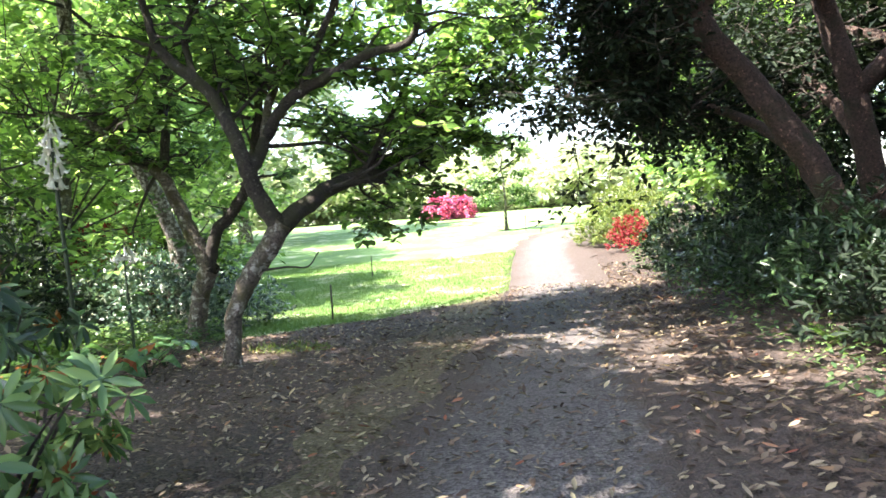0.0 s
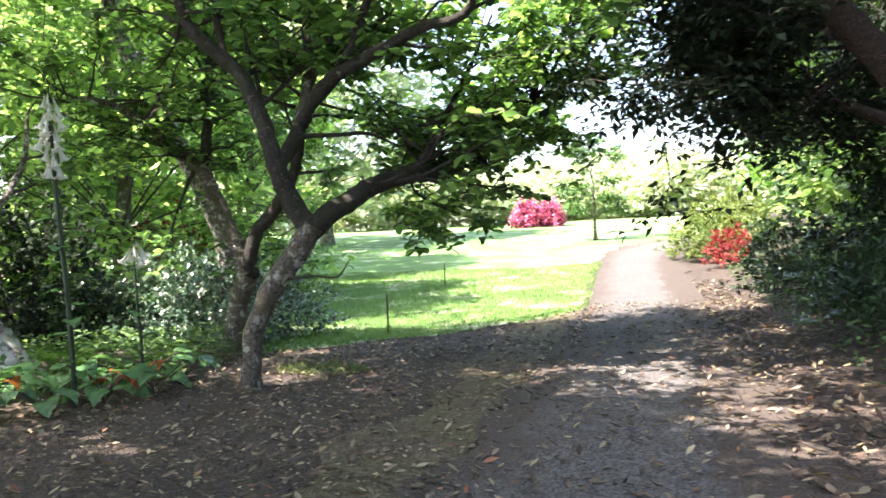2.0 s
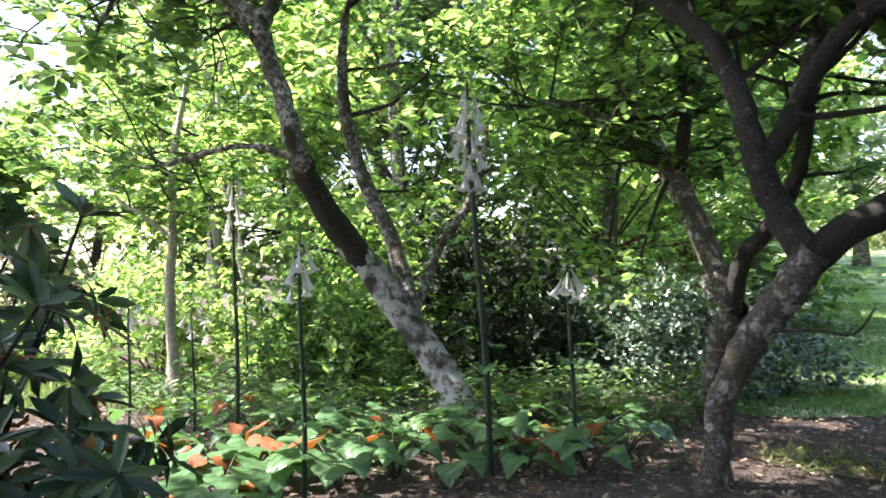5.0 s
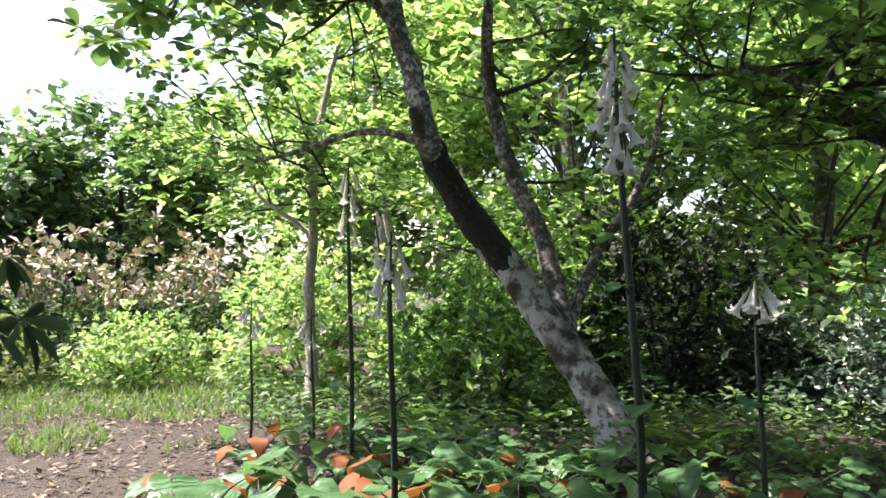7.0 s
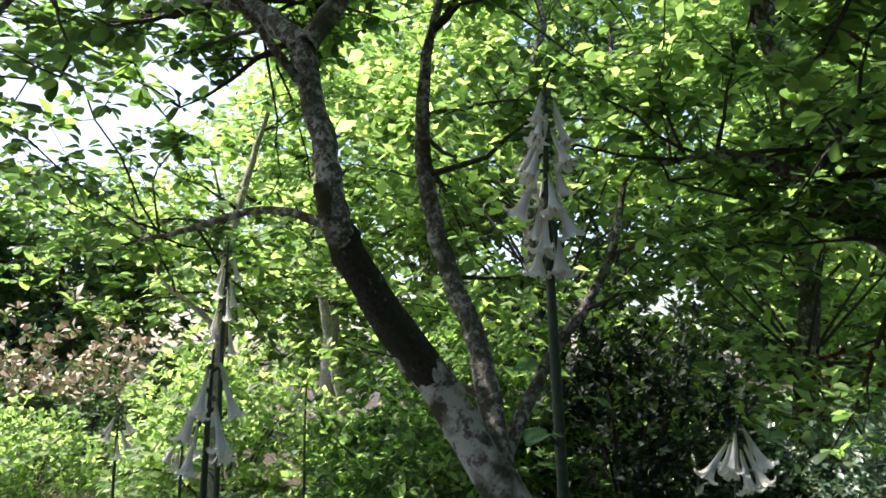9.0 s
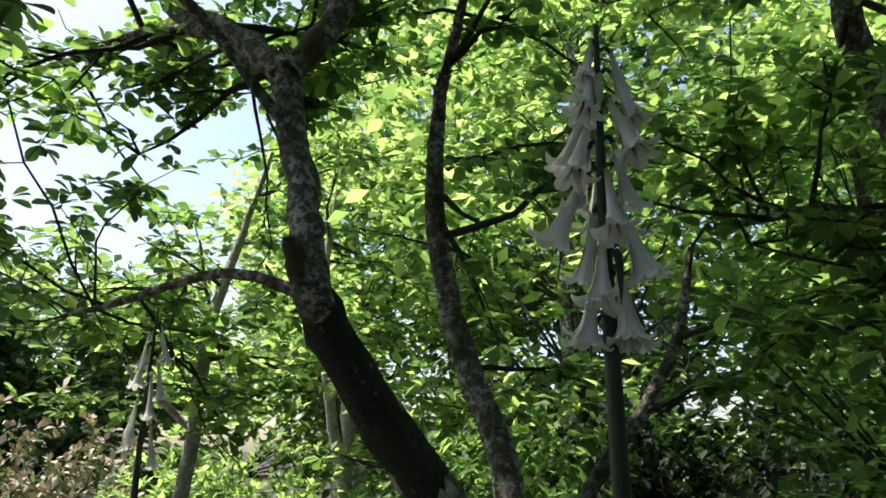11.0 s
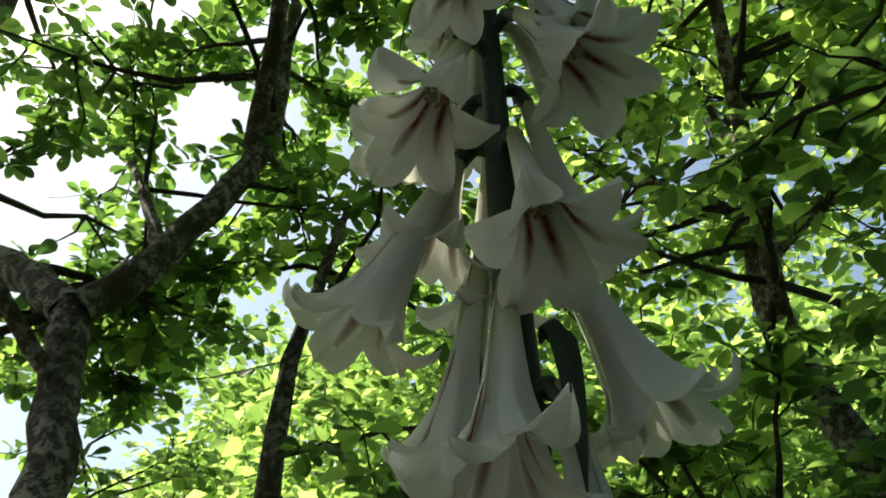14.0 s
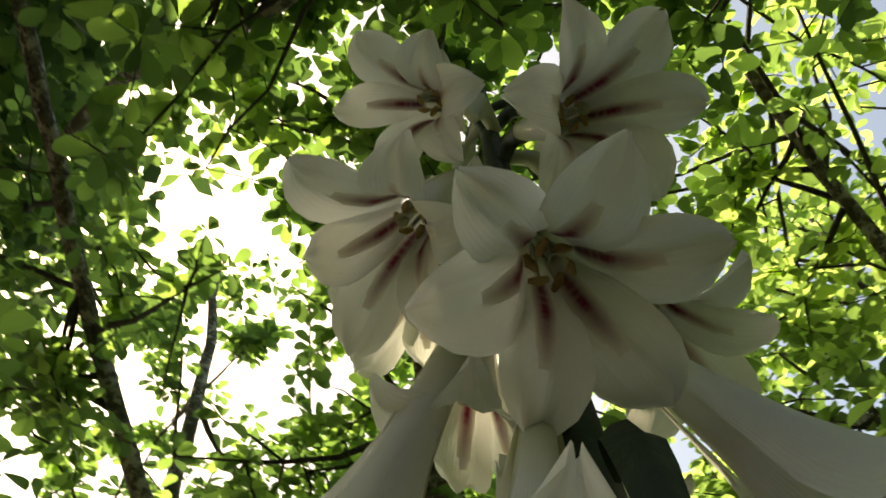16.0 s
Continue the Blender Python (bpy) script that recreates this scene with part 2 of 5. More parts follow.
TWIG = bark_material("twig_bark", (0.03, 0.024, 0.02), (0.09, 0.075, 0.06), (0.2, 0.19, 0.16), (0.05, 0.05, 0.02), 0.62, 0.66)
SOIL = ground_material("bark_litter_soil", [(0.3, (0.020, 0.014, 0.011)), (0.55, (0.052, 0.037, 0.030)), (0.75, (0.143, 0.108, 0.086))], 28, 1.0, (55, (0.018, 0.013, 0.010), (0.129, 0.095, 0.076)))
GRAVEL = ground_material("gravel", [(0.3, (0.040, 0.035, 0.034)), (0.6, (0.090, 0.081, 0.077)), (0.8, (0.183, 0.169, 0.160))], 60, 0.7, (52, (0.028, 0.024, 0.024), (0.218, 0.201, 0.193)), 0.5, (0.051, 0.045, 0.037), 0.93, ((0.028, 0.021, 0.017), (0.098, 0.074, 0.060)))
VERGE = ground_material("mossy_verge", [(0.3, (0.047, 0.045, 0.020)), (0.6, (0.107, 0.099, 0.037)), (0.8, (0.204, 0.150, 0.089))], 32, 0.8, (50, (0.040, 0.030, 0.023), (0.189, 0.147, 0.095)), 0.8, (0.079, 0.055, 0.046))
# the pale second tone puts sun-bleached patches of light into the turf colour
LAWN = ground_material("sun_patched_turf", [(0.3, (0.085, 0.183, 0.043)), (0.6, (0.152, 0.281, 0.073)), (0.8, (0.281, 0.390, 0.159))], 24, 0.5, None, 0.45, (0.537, 0.549, 0.378))
STEM = plain_material("lily_stem", (0.011, 0.025, 0.010), (0.024, 0.045, 0.017), 40, 0.62)
PETAL = petal_material()
STREAK = streak_material()
# lit copy of the rhododendron leaf, its brightness put into the colour
LIT_LEATHER = leaf_material("lit_leathery_leaf", [(0.0, (0.050, 0.104, 0.043)), (0.55, (0.099, 0.189, 0.079)), (1.0, (0.240, 0.370, 0.143))], 0.16, 0.25, 1.5)
BUD = plain_material("lily_bud", (0.45, 0.5, 0.3), (0.65, 0.68, 0.5), 20, 0.5, 0.3)
ANTHER = plain_material("anther", (0.45, 0.3, 0.1), (0.6, 0.45, 0.2), 80, 0.8)
FILAMENT = plain_material("filament", (0.6, 0.65, 0.45), (0.75, 0.77, 0.6), 40, 0.5, 0.3)
STAKE = plain_material("weathered_stake", (0.03, 0.027, 0.024), (0.07, 0.06, 0.05), 60, 0.8)


# ---------- building helpers ----------
def mesh_of(name, verts, faces, material=None, smooth=True, uv=None):
    me = bpy.data.meshes.new(name)
    verts = np.asarray(verts, np.float32)
    if isinstance(faces, np.ndarray):
        n, k = faces.shape
        me.vertices.add(len(verts))
        me.vertices.foreach_set("co", verts.ravel())
        me.loops.add(n * k)
        me.loops.foreach_set("vertex_index", faces.ravel().astype(np.int32))
        me.polygons.add(n)
        me.polygons.foreach_set("loop_start", np.arange(0, n * k, k, dtype=np.int32))
        me.update(calc_edges=True)
    else:
        me.from_pydata(verts.tolist(), [], faces)
        me.update()
    if smooth:
        me.polygons.foreach_set("use_smooth", np.ones(len(me.polygons), bool))
    if uv is not None:
        layer = me.uv_layers.new(name="UVMap")
        idx = np.zeros(len(me.loops), np.int32)
        me.loops.foreach_get("vertex_index", idx)
        layer.data.foreach_set("uv", np.asarray(uv, np.float32)[idx].ravel())
    if material:
        me.materials.append(material)
    return me


def part(name, me, parent, label=""):
    ob = new(name, me)
    ob.parent = parent
    return tagged(ob, label)


def thing(name, x, y, z, label, category, group="", kind=""):
    ob = new(name)
    ob.empty_display_size = 0.2
    ob.location = (x, y, z)
    return tagged(ob, label, category, group, kind)


def smooth_line(points, radii, steps=5):
    """A Catmull-Rom line through the points with its radii."""
    p = np.array(points, float)
    r = np.array(radii, float)
    q = np.vstack([2 * p[0] - p[1], p, 2 * p[-1] - p[-2]])
    out, rad = [], []
    for i in range(len(p) - 1):
        a, b, c, d = q[i : i + 4]
        for s in np.linspace(0, 1, steps, endpoint=False):
            out.append(0.5 * (2 * b + (c - a) * s + (2 * a - 5 * b + 4 * c - d) * s**2 + (3 * b - a - 3 * c + d) * s**3))
            rad.append(r[i] * (1 - s) + r[i + 1] * s)
    return np.vstack([out, p[-1]]), np.append(rad, r[-1])


def tube(pts, rad, sides=8, knobs=0.0, seed=0):
    """Vertices and faces of a round limb along a line, with an uneven skin."""
    g = np.random.default_rng(seed)
    n = len(pts)
    tang = np.gradient(pts, axis=0)
    tang /= np.linalg.norm(tang, axis=1, keepdims=True) + 1e-9
    side = np.cross(tang, (0.31, 0.23, 0.92))
    side /= np.linalg.norm(side, axis=1, keepdims=True) + 1e-9
    up = np.cross(side, tang)
    a = np.linspace(0, 2 * np.pi, sides, endpoint=False)
    swell = 1 + knobs * g.normal(size=(n, sides))
    v = pts[:, None] + (rad[:, None] * swell)[..., None] * (np.cos(a)[None, :, None] * side[:, None] + np.sin(a)[None, :, None] * up[:, None])
    i, j = np.meshgrid(np.arange(n - 1), np.arange(sides), indexing="ij")
    k = (j + 1) % sides
    f = np.stack([i * sides + j, i * sides + k, (i + 1) * sides + k, (i + 1) * sides + j], -1).reshape(-1, 4)
    return v.reshape(-1, 3), f


def joined(pieces):
    """Several (verts, faces) as one."""
    vs, fs, at = [], [], 0
    for v, f in pieces:
        vs.append(v)
        fs.append(f + at)
        at += len(v)
    return np.vstack(vs), np.vstack(fs)


OVAL = (np.array([(0, 0, 0), (-0.13, 0.2, 0.03), (0, 0.22, -0.01), (0.13, 0.2, 0.03), (-0.26, 0.48, 0.06), (0, 0.5, -0.03), (0.26, 0.48, 0.06), (-0.29, 0.74, 0.03), (0, 0.76, -0.07), (0.29, 0.74, 0.03), (-0.16, 0.93, -0.06), (0.16, 0.93, -0.06), (0, 1, -0.13)]),
        np.array([(0, 2, 1), (0, 3, 2), (1, 2, 5), (1, 5, 4), (2, 3, 6), (2, 6, 5), (4, 5, 8), (4, 8, 7), (5, 6, 9), (5, 9, 8), (7, 8, 10), (8, 9, 11), (10, 8, 12), (8, 11, 12)]))
LEAFLET = (np.array([(0, 0, 0), (-0.26, 0.5, 0.07), (0, 0.55, -0.03), (0.26, 0.5, 0.07), (0, 1, -0.08)]),
           np.array([(0, 2, 1), (0, 3, 2), (1, 2, 4), (2, 3, 4)]))
LANCE = (np.array([(0, 0, 0), (-0.13, 0.35, 0.04), (0.13, 0.35, 0.04), (-0.13, 0.7, 0.0), (0.13, 0.7, 0.0), (0, 1, -0.12), (0, 0.35, -0.02), (0, 0.7, -0.06)]),
         np.array([(0, 6, 1), (0, 2, 6), (1, 6, 7), (1, 7, 3), (6, 2, 4), (6, 4, 7), (3, 7, 5), (7, 4, 5)]))
CURL = (np.array([(0, 0, 0), (-0.15, 0.3, 0.09), (0, 0.32, -0.01), (0.15, 0.3, 0.06), (-0.19, 0.62, 0.13), (0.02, 0.64, 0.03), (0.19, 0.62, 0.08), (0.06, 1, 0.16)]),
        np.array([(0, 2, 1), (0, 3, 2), (1, 2, 5), (1, 5, 4), (2, 3, 6), (2, 6, 5), (4, 5, 7), (5, 6, 7)]))
BLADE = (np.array([(-0.07, 0, 0), (0.07, 0, 0), (0, 1, -0.1)]), np.array([(0, 1, 2)]))
DIAMOND = (np.array([(0, 0, 0), (-0.3, 0.55, 0.06), (0.3, 0.55, 0.06), (0, 1, -0.08)]), np.array([(0, 2, 1), (1, 2, 3)]))


def unit(v):
    return v / (np.linalg.norm(v, axis=-1, keepdims=True) + 1e-9)


def leaf_cloud(shape, at, along, face, size):
    """Many leaves of one shape: feet, directions, upper sides and lengths."""
    y = unit(along)
    x = unit(np.cross(y, face))
    z = np.cross(x, y)
    tv, tf = shape
    if tf.shape[1] == 4:
        tf = np.vstack([tf[:, [0, 1, 2]], tf[tf[:, 2] != tf[:, 3]][:, [0, 2, 3]]])
    v = at[:, None] + size[:, None, None] * (tv[None, :, 0:1] * x[:, None] + tv[None, :, 1:2] * y[:, None] + tv[None, :, 2:3] * z[:, None])
    f = tf[None] + (np.arange(len(at)) * len(tv))[:, None, None]
    return v.reshape(-1, 3), f.reshape(-1, 3)


def rand_dirs(g, n, flat=1.0):
    d = g.normal(size=(n, 3))
    d[:, 2] *= flat
    return unit(d)


def sprays(g, nodes, per, length, size, shape, droop=0.25, flat=0.45, vary=0.3, star=False):
    """Leaves set in small fans round given twig ends; star: spread evenly like a rosette."""
    n = len(nodes) * per
    base = np.repeat(nodes, per, axis=0)
    along = rand_dirs(g, n, flat)
    if star:
        a = np.repeat(g.uniform(0, 6.28, len(nodes)), per) + 2.4 * np.tile(np.arange(per), len(nodes)) + 0.25 * g.normal(size=n)
        along = np.stack([np.cos(a), np.sin(a), 0.3 * g.normal(size=n) + 0.2], 1) + 0.35 * np.repeat(rand_dirs(g, len(nodes)), per, axis=0)
        length = 0.05
    along[:, 2] -= droop
    at = base + unit(along) * (g.uniform(0, 1, n) * length)[:, None]
    face = rand_dirs(g, n) * 0.55 + (0, 0, 1)
    return leaf_cloud(shape, at, along, face, size * (1 + vary * g.normal(size=n)).clip(0.4, 1.8))


WALKED = np.array([(0.6, 0.5), (0.85, 2.8), (0.2, 4.6), (-1.2, 6.4), (-2.6, 7.7), (-3.55, 8.5)])


def open_air(e):
    """Twig ends to keep: none in the walker's way, round the tall lily, or before the bare lower trunks."""
    x, y, z = e.T
    near = np.full(len(e), 9.0)
    for a, b in zip(WALKED[:-1], WALKED[1:]):
        s = np.clip(((e[:, :2] - a) @ (b - a)) / ((b - a) @ (b - a)), 0, 1)
        near = np.minimum(near, np.linalg.norm(e[:, :2] - a - s[:, None] * (b - a), axis=1))
    keep = (z > 0.9) & ~((near < 1.5) & (z < 3.7)) & ~((np.hypot(x + 3.75, y - 8.6) < 1.6) & (z < 4.6))
    keep &= ~((x > -3.5) & (x < -0.8) & (y < 11.2) & (z < 3.0))
    keep &= ~((x > -6.9) & (x < -4.6) & (y > 7.7) & (y < 10.3) & (z < 3.1))
    keep &= ~((x > -7.0) & (x < -4.8) & (y > 7.7) & (y < 9.0) & (z < 5.2))
    keep &= ~((x > -6.45) & (x < -4.9) & (y > 8.2) & (y < 9.3) & (z < 5.9))
    keep &= ~((x > 2.9) & (y > 7.5) & (y < 12.25) & (z > 1.3) & (z < 4.4))
    keep &= ~((x > -3.6) & (x < -0.4) & (y < 9.75) & (z < 3.9))
    keep &= ~((x > -4.4) & (x < -2.4) & (y < 11.8) & (z < 2.9))
    # the gap in the crown where the sky shows
    keep &= ~((((x + 6.3) / 0.75) ** 2 + ((y - 7.9) / 0.42) ** 2 < 1) & (z > 4.6) & (np.sin(13 * x + 3 * z) * np.sin(11 * y) < 0.3))
    keep &= ~((x > -6.2) & (x < -4.1) & (y > 5.9) & (y < 7.3) & (z > 5.0) & (np.sin(8 * x + 3 * z) * np.sin(9 * y) < 0))
    keep &= ~((x < -7.2) & (y < 8.7) & (z > 4.05) & (z < 6.5) & (np.sin(9 * x + 5 * z) * np.sin(7 * y - 4 * z) < -0.3))
    keep &= ~((y < 12.2) & (x > -4.6) & (x < -1.7) & (z < 2.2))
    return keep


def branching(g, line, rad, count, reach, rise=0.25, sub=4, start=0.25):
    """Side boughs and twigs off a limb: tubes and the twig ends that carry leaves."""
    tubes, ends = [], []
    n = len(line)
    for _ in range(count):
        i = g.integers(int(n * start), n)
        d = rand_dirs(g, 1, 0.5)[0] + (0, 0, rise)
        if i == n - 1:
            d += unit(line[-1] - line[-2])
        length = reach * g.uniform(0.45, 1.1)
        bend = rand_dirs(g, 1)[0] * 0.35
        s = np.linspace(0, 1, 6)[:, None]
        b = line[i] + length * (unit(d) * s + bend * s**2 + 0.04 * g.normal(size=(6, 3)) * s)
        if not open_air(b[3:]).all():
            continue
        r0 = min(rad[i] * 0.55, 0.012 + 0.014 * length)
        tubes.append(tube(b, np.linspace(r0, 0.006, 6), 5))
        ends += [b[4], b[5]]
        for _ in range(sub):
            j = g.integers(2, 6)
            d2 = rand_dirs(g, 1, 0.4)[0] + 0.6 * unit(d) + (0, 0, 0.05)
            l2 = length * g.uniform(0.25, 0.6)
            t = b[j] + l2 * unit(d2) * np.linspace(0, 1, 4)[:, None] + 0.03 * g.normal(size=(4, 3)) * np.linspace(0, 1, 4)[:, None]
            tubes.append(tube(t, np.linspace(r0 * 0.4, 0.003, 4), 4))
            ends += [t[1], t[2], t[3]]
    return tubes, np.array(ends)


def tree(name, limbs, seed, bark, leaf, label, boughs, reach, per, size, shape, rise=0.25, sub=4, droop=0.25, leafy=None):
    """A tree of given limbs. Each limb: name, points, radii and, where it differs, its bark. The boughs, twigs and leaves grow from the limbs."""
    g = np.random.default_rng(seed)
    base = np.array(limbs[0][1][0])
    root = thing(name, *base, label, "tree")
    twigs, ends = [], []
    for k, (pname, points, radii, *own) in enumerate(limbs):
        line, rad = smooth_line(points, radii)
        if k == 0:
            rad[:4] *= (1.5, 1.28, 1.12, 1.04)
        line = line + 0.007 * g.normal(size=line.shape) * (rad[:, None] > 0.03)
        v, f = tube(line, rad, 12, 0.05, seed + k)
        part(pname, mesh_of(pname, v - base, f, own[0] if own else bark), root)
        if leafy is None or k in leafy:
            t, e = branching(g, line, rad, boughs if np.isscalar(boughs) else boughs[k], reach, rise, sub, 0.1 if k else 0.55)
            twigs += t
            if len(e):
                ends.append(e)
    if twigs:
        v, f = joined(twigs)
        tagged(part("branchwork", mesh_of("branchwork", v - base, f, TWIG), root), kind="stuff")
        ends = np.vstack(ends)
        ends = ends[open_air(ends)]
        v, f = sprays(g, ends, per, 0.22, size, shape, droop, star=shape is OVAL)
        tagged(part("crown", mesh_of("crown", v - base, f, leaf), root), kind="stuff")
    return root


def crown_tree(name, x, y, h, spread, seed, bark, leaf, label, count, size, low=0.15, shape=LEAFLET, trunk=0.16, category="tree", lean=(0, 0), clumps=None, z0=0.0):
    """A whole tree with a tapered trunk, boughs, and a crown of many leafy clumps with gaps between."""
    g = np.random.default_rng(seed)
    root = thing(name, x, y, z0, label, category)
    top = np.array((lean[0], lean[1], h * 0.85))
    s = np.linspace(0, 1, 9)[:, None]
    line = top * s + 0.06 * h * 0.3 * g.normal(size=(9, 3)) * s * (1, 1, 0)
    rad = np.linspace(trunk, trunk * 0.18, 9)
    rad[0] *= 1.4
    v, f = tube(line, rad, 10, 0.05, seed)
    part("trunk", mesh_of("trunk", v, f, bark), root)
    n = clumps or int(14 + 5 * h)
    tubes, at = [], []
    for k in range(n):
        hz = low + (1 - low) * g.uniform(0, 1) ** 0.9
        wide = spread * math.sqrt(max(0.08, 1 - abs((hz - 0.5) / 0.56) ** 2.2))
        a = g.uniform(0, 2 * np.pi)
        rr = wide * math.sqrt(g.uniform(0.12, 1))
        end = np.array((lean[0] * hz + rr * math.cos(a), lean[1] * hz + rr * math.sin(a), h * hz))
        i = int(np.clip((h * hz - 0.7 * rr) / (0.85 * h) * 8 + g.uniform(-0.8, 0.8), 2, 8))
        mid = (line[i] + end) / 2 + (0, 0, 0.025 * h * g.uniform(-0.6, 1))
        tubes.append(tube(smooth_line([line[i], mid, end], [rad[i] * 0.4, rad[i] * 0.22, 0.008], 2)[0], np.linspace(max(0.01, rad[i] * 0.18), 0.006, 5), 5))
        cs = spread * g.uniform(0.22, 0.4)
        m = max(4, int(count / n / 5))
        at.append(end + rand_dirs(g, m) * (cs * g.uniform(0.2, 1, m) ** 0.6)[:, None] * (1, 1, 0.6))
    v, f = joined(tubes)
    tagged(part("branchwork", mesh_of("branchwork", v, f, TWIG), root), kind="stuff")
    at = np.vstack(at)
    at = at[at[:, 2] > 0.05]
    v, f = sprays(g, at, 5, size * 1.3, size, shape, 0.2)
    tagged(part("crown", mesh_of("crown", v, f, leaf), root), kind="stuff")
    return root


def shrub(name, x, y, rx, ry, h, seed, leaf, label, count, size, shape=LANCE, z0=0.0, stems=9, bloom=None, category="shrub", per=6, droop=0.1):
    """A shrub: stems fanning from the ground, leafy rosettes over an uneven mound, and blossom if it has any."""
    g = np.random.default_rng(seed)
    root = thing(name, x, y, z0, label, category)
    tubes, tips = [], []
    rosettes = max(10, count // per)
    a = g.uniform(0, 2 * np.pi, rosettes)
    el = np.arcsin(g.uniform(-0.05, 1, rosettes))
    lump = 1 + 0.16 * np.sin(3 * a + seed) + 0.12 * np.sin(5 * a + 4 * el + seed) + 0.1 * g.normal(size=rosettes)
    deep = g.uniform(0.45, 1, rosettes) ** 0.45
    q = np.stack([rx * np.cos(a) * np.cos(el), ry * np.sin(a) * np.cos(el), h * (0.12 + 0.88 * np.sin(el))], 1) * (lump * deep)[:, None]
    q[:, 2] = q[:, 2].clip(0.06, None)
    for k in range(stems):
        e = q[g.integers(0, rosettes)]
        foot = np.array((e[0] * 0.15, e[1] * 0.15, -0.05))
        tubes.append(tube(smooth_line([foot, (foot + e) / 2 + (0, 0, 0.12 * h), e], [0.02, 0.013, 0.006], 4)[0], np.linspace(0.022, 0.006, 9), 5))
    v, f = joined(tubes)
    tagged(part("stemwork", mesh_of("stemwork", v, f, TWIG), root), kind="stuff")
    n = rosettes * per
    base = np.repeat(q, per, axis=0)
    out = np.repeat(unit(q + (0, 0, 0.2 * h)), per, axis=0)
    along = rand_dirs(g, n, 0.6) + out * 0.75 - (0, 0, droop)
    v, f = leaf_cloud(shape, base + 0.02 * g.normal(size=(n, 3)), along, out + (0, 0, 0.7) + 0.3 * g.normal(size=(n, 3)), size * g.uniform(0.7, 1.25, n))
    tagged(part("foliage", mesh_of("foliage", v, f, leaf), root), kind="stuff")
    if bloom:
        mat, share, bsize, above = bloom
        pick = q[(deep > 0.8) & (g.uniform(0, 1, rosettes) < share) & (q[:, 2] > above * h)] * 1.04
        v, f = sprays(g, pick, 9, bsize * 0.5, bsize, DIAMOND, -0.2, 1.0)
        tagged(part("blossom", mesh_of("blossom", v, f, mat), root), kind="stuff")
    return root


# ---------- the lie of the land ----------
def bend(y):
    """The middle of the path at y."""
    return float(np.interp(y, (-12, 5, 9.5, 16, 22, 26, 29, 31, 33, 36, 60), (0.2, 0.78, 1.15, 1.5, 1.65, 1.85, 2.35, 3.2, 4.8, 8.5, 40.0)))


def ease(a, b, v):
    s = np.clip((v - a) / (b - a), 0, 1)
    return s * s * (3 - 2 * s)


def land(x, y):
    """Height of the ground."""
    x, y = np.asarray(x, float), np.asarray(y, float)
    mid = np.interp(y, (-12, 5, 9.5, 16, 22, 26, 29, 31, 33, 36, 60), (0.2, 0.78, 1.15, 1.5, 1.65, 1.85, 2.35, 3.2, 4.8, 8.5, 40.0))
    z = 0.048 * np.clip(y - 17, 0, 32) + 0.02 * np.clip(y - 49, 0, 40)
    z = z + 0.85 * ease(1.5, 5.5, x - mid) * ease(60, 30, y)
    z = z - 0.1 * ease(11, 14, y) * ease(-0.3, -2.5, x - mid) * ease(40, 20, y)
    z = z + 0.02 * np.sin(1.7 * x + 0.6 * y) * np.sin(1.3 * y - 0.4 * x) * ease(1.0, 2.0, np.abs(x - mid))
    return z


def sheet(name, xs, ys, inside, lift, material, label, category="ground", edge=None):
    """A piece of ground that follows the land, on a grid of spots; edge maps a spot to its place."""
    gx, gy = np.meshgrid(xs, ys, indexing="ij")
    if edge:
        gx, gy = edge(gx, gy)
    gz = land(gx, gy) + lift
    v = np.stack([gx, gy, gz], -1).reshape(-1, 3)
    nx, ny = gx.shape
    i, j = np.meshgrid(np.arange(nx - 1), np.arange(ny - 1), indexing="ij")
    f = np.stack([i * ny + j, (i + 1) * ny + j, (i + 1) * ny + j + 1, i * ny + j + 1], -1).reshape(-1, 4)
    if inside is not None:
        c = v[f].mean(1)
        f = f[inside(c[:, 0], c[:, 1])]
    across, along = np.meshgrid(np.linspace(0, 1, nx), np.linspace(0, 1, ny), indexing="ij")
    ob = new(name, mesh_of(name, v, f, material, True, np.stack([across, along], -1).reshape(-1, 2)))
    return tagged(ob, label, category, "", "structure")


far = np.concatenate([-np.geomspace(400, 30, 14), np.arange(-24, 14.1, 0.4), np.geomspace(18, 400, 14)])
fary = np.concatenate([-np.geomspace(400, 16, 12), np.arange(-12, 50.1, 0.5), np.geomspace(56, 500, 14)])
sheet("ground", far, fary, None, -0.01, SOIL, "dark bark-strewn woodland soil with scattered leaf litter")
EDGE_L = lambda y: np.interp(y, (-12, 5, 9, 16, 24, 28, 31, 34, 37), (1.25, 1.25, 1.08, 1.07, 1.1, 1.25, 1.6, 2.2, 2.6))
sheet("path", np.linspace(-1, 1, 17), np.arange(-12, 44, 0.25), None, 0.006, GRAVEL, "grey gravel path dappled with leaf litter", "path",
      lambda u, y: (np.vectorize(bend)(y) + u * (EDGE_L(y) + 0.09 * np.sin(2.3 * y) * np.abs(u) + 0.06 * np.sin(5.1 * y + 2 * np.sign(u))), y))
sheet("verge", np.linspace(0, 1, 9), np.arange(-6, 16.3, 0.2), None, 0.001, VERGE, "mossy verge of grit and fallen leaves beside the path", "verge",
      lambda u, y: (np.vectorize(bend)(y) - 1.05 - u * (0.75 + 0.18 * np.sin(1.9 * y) + 0.12 * np.sin(4.3 * y)), y))


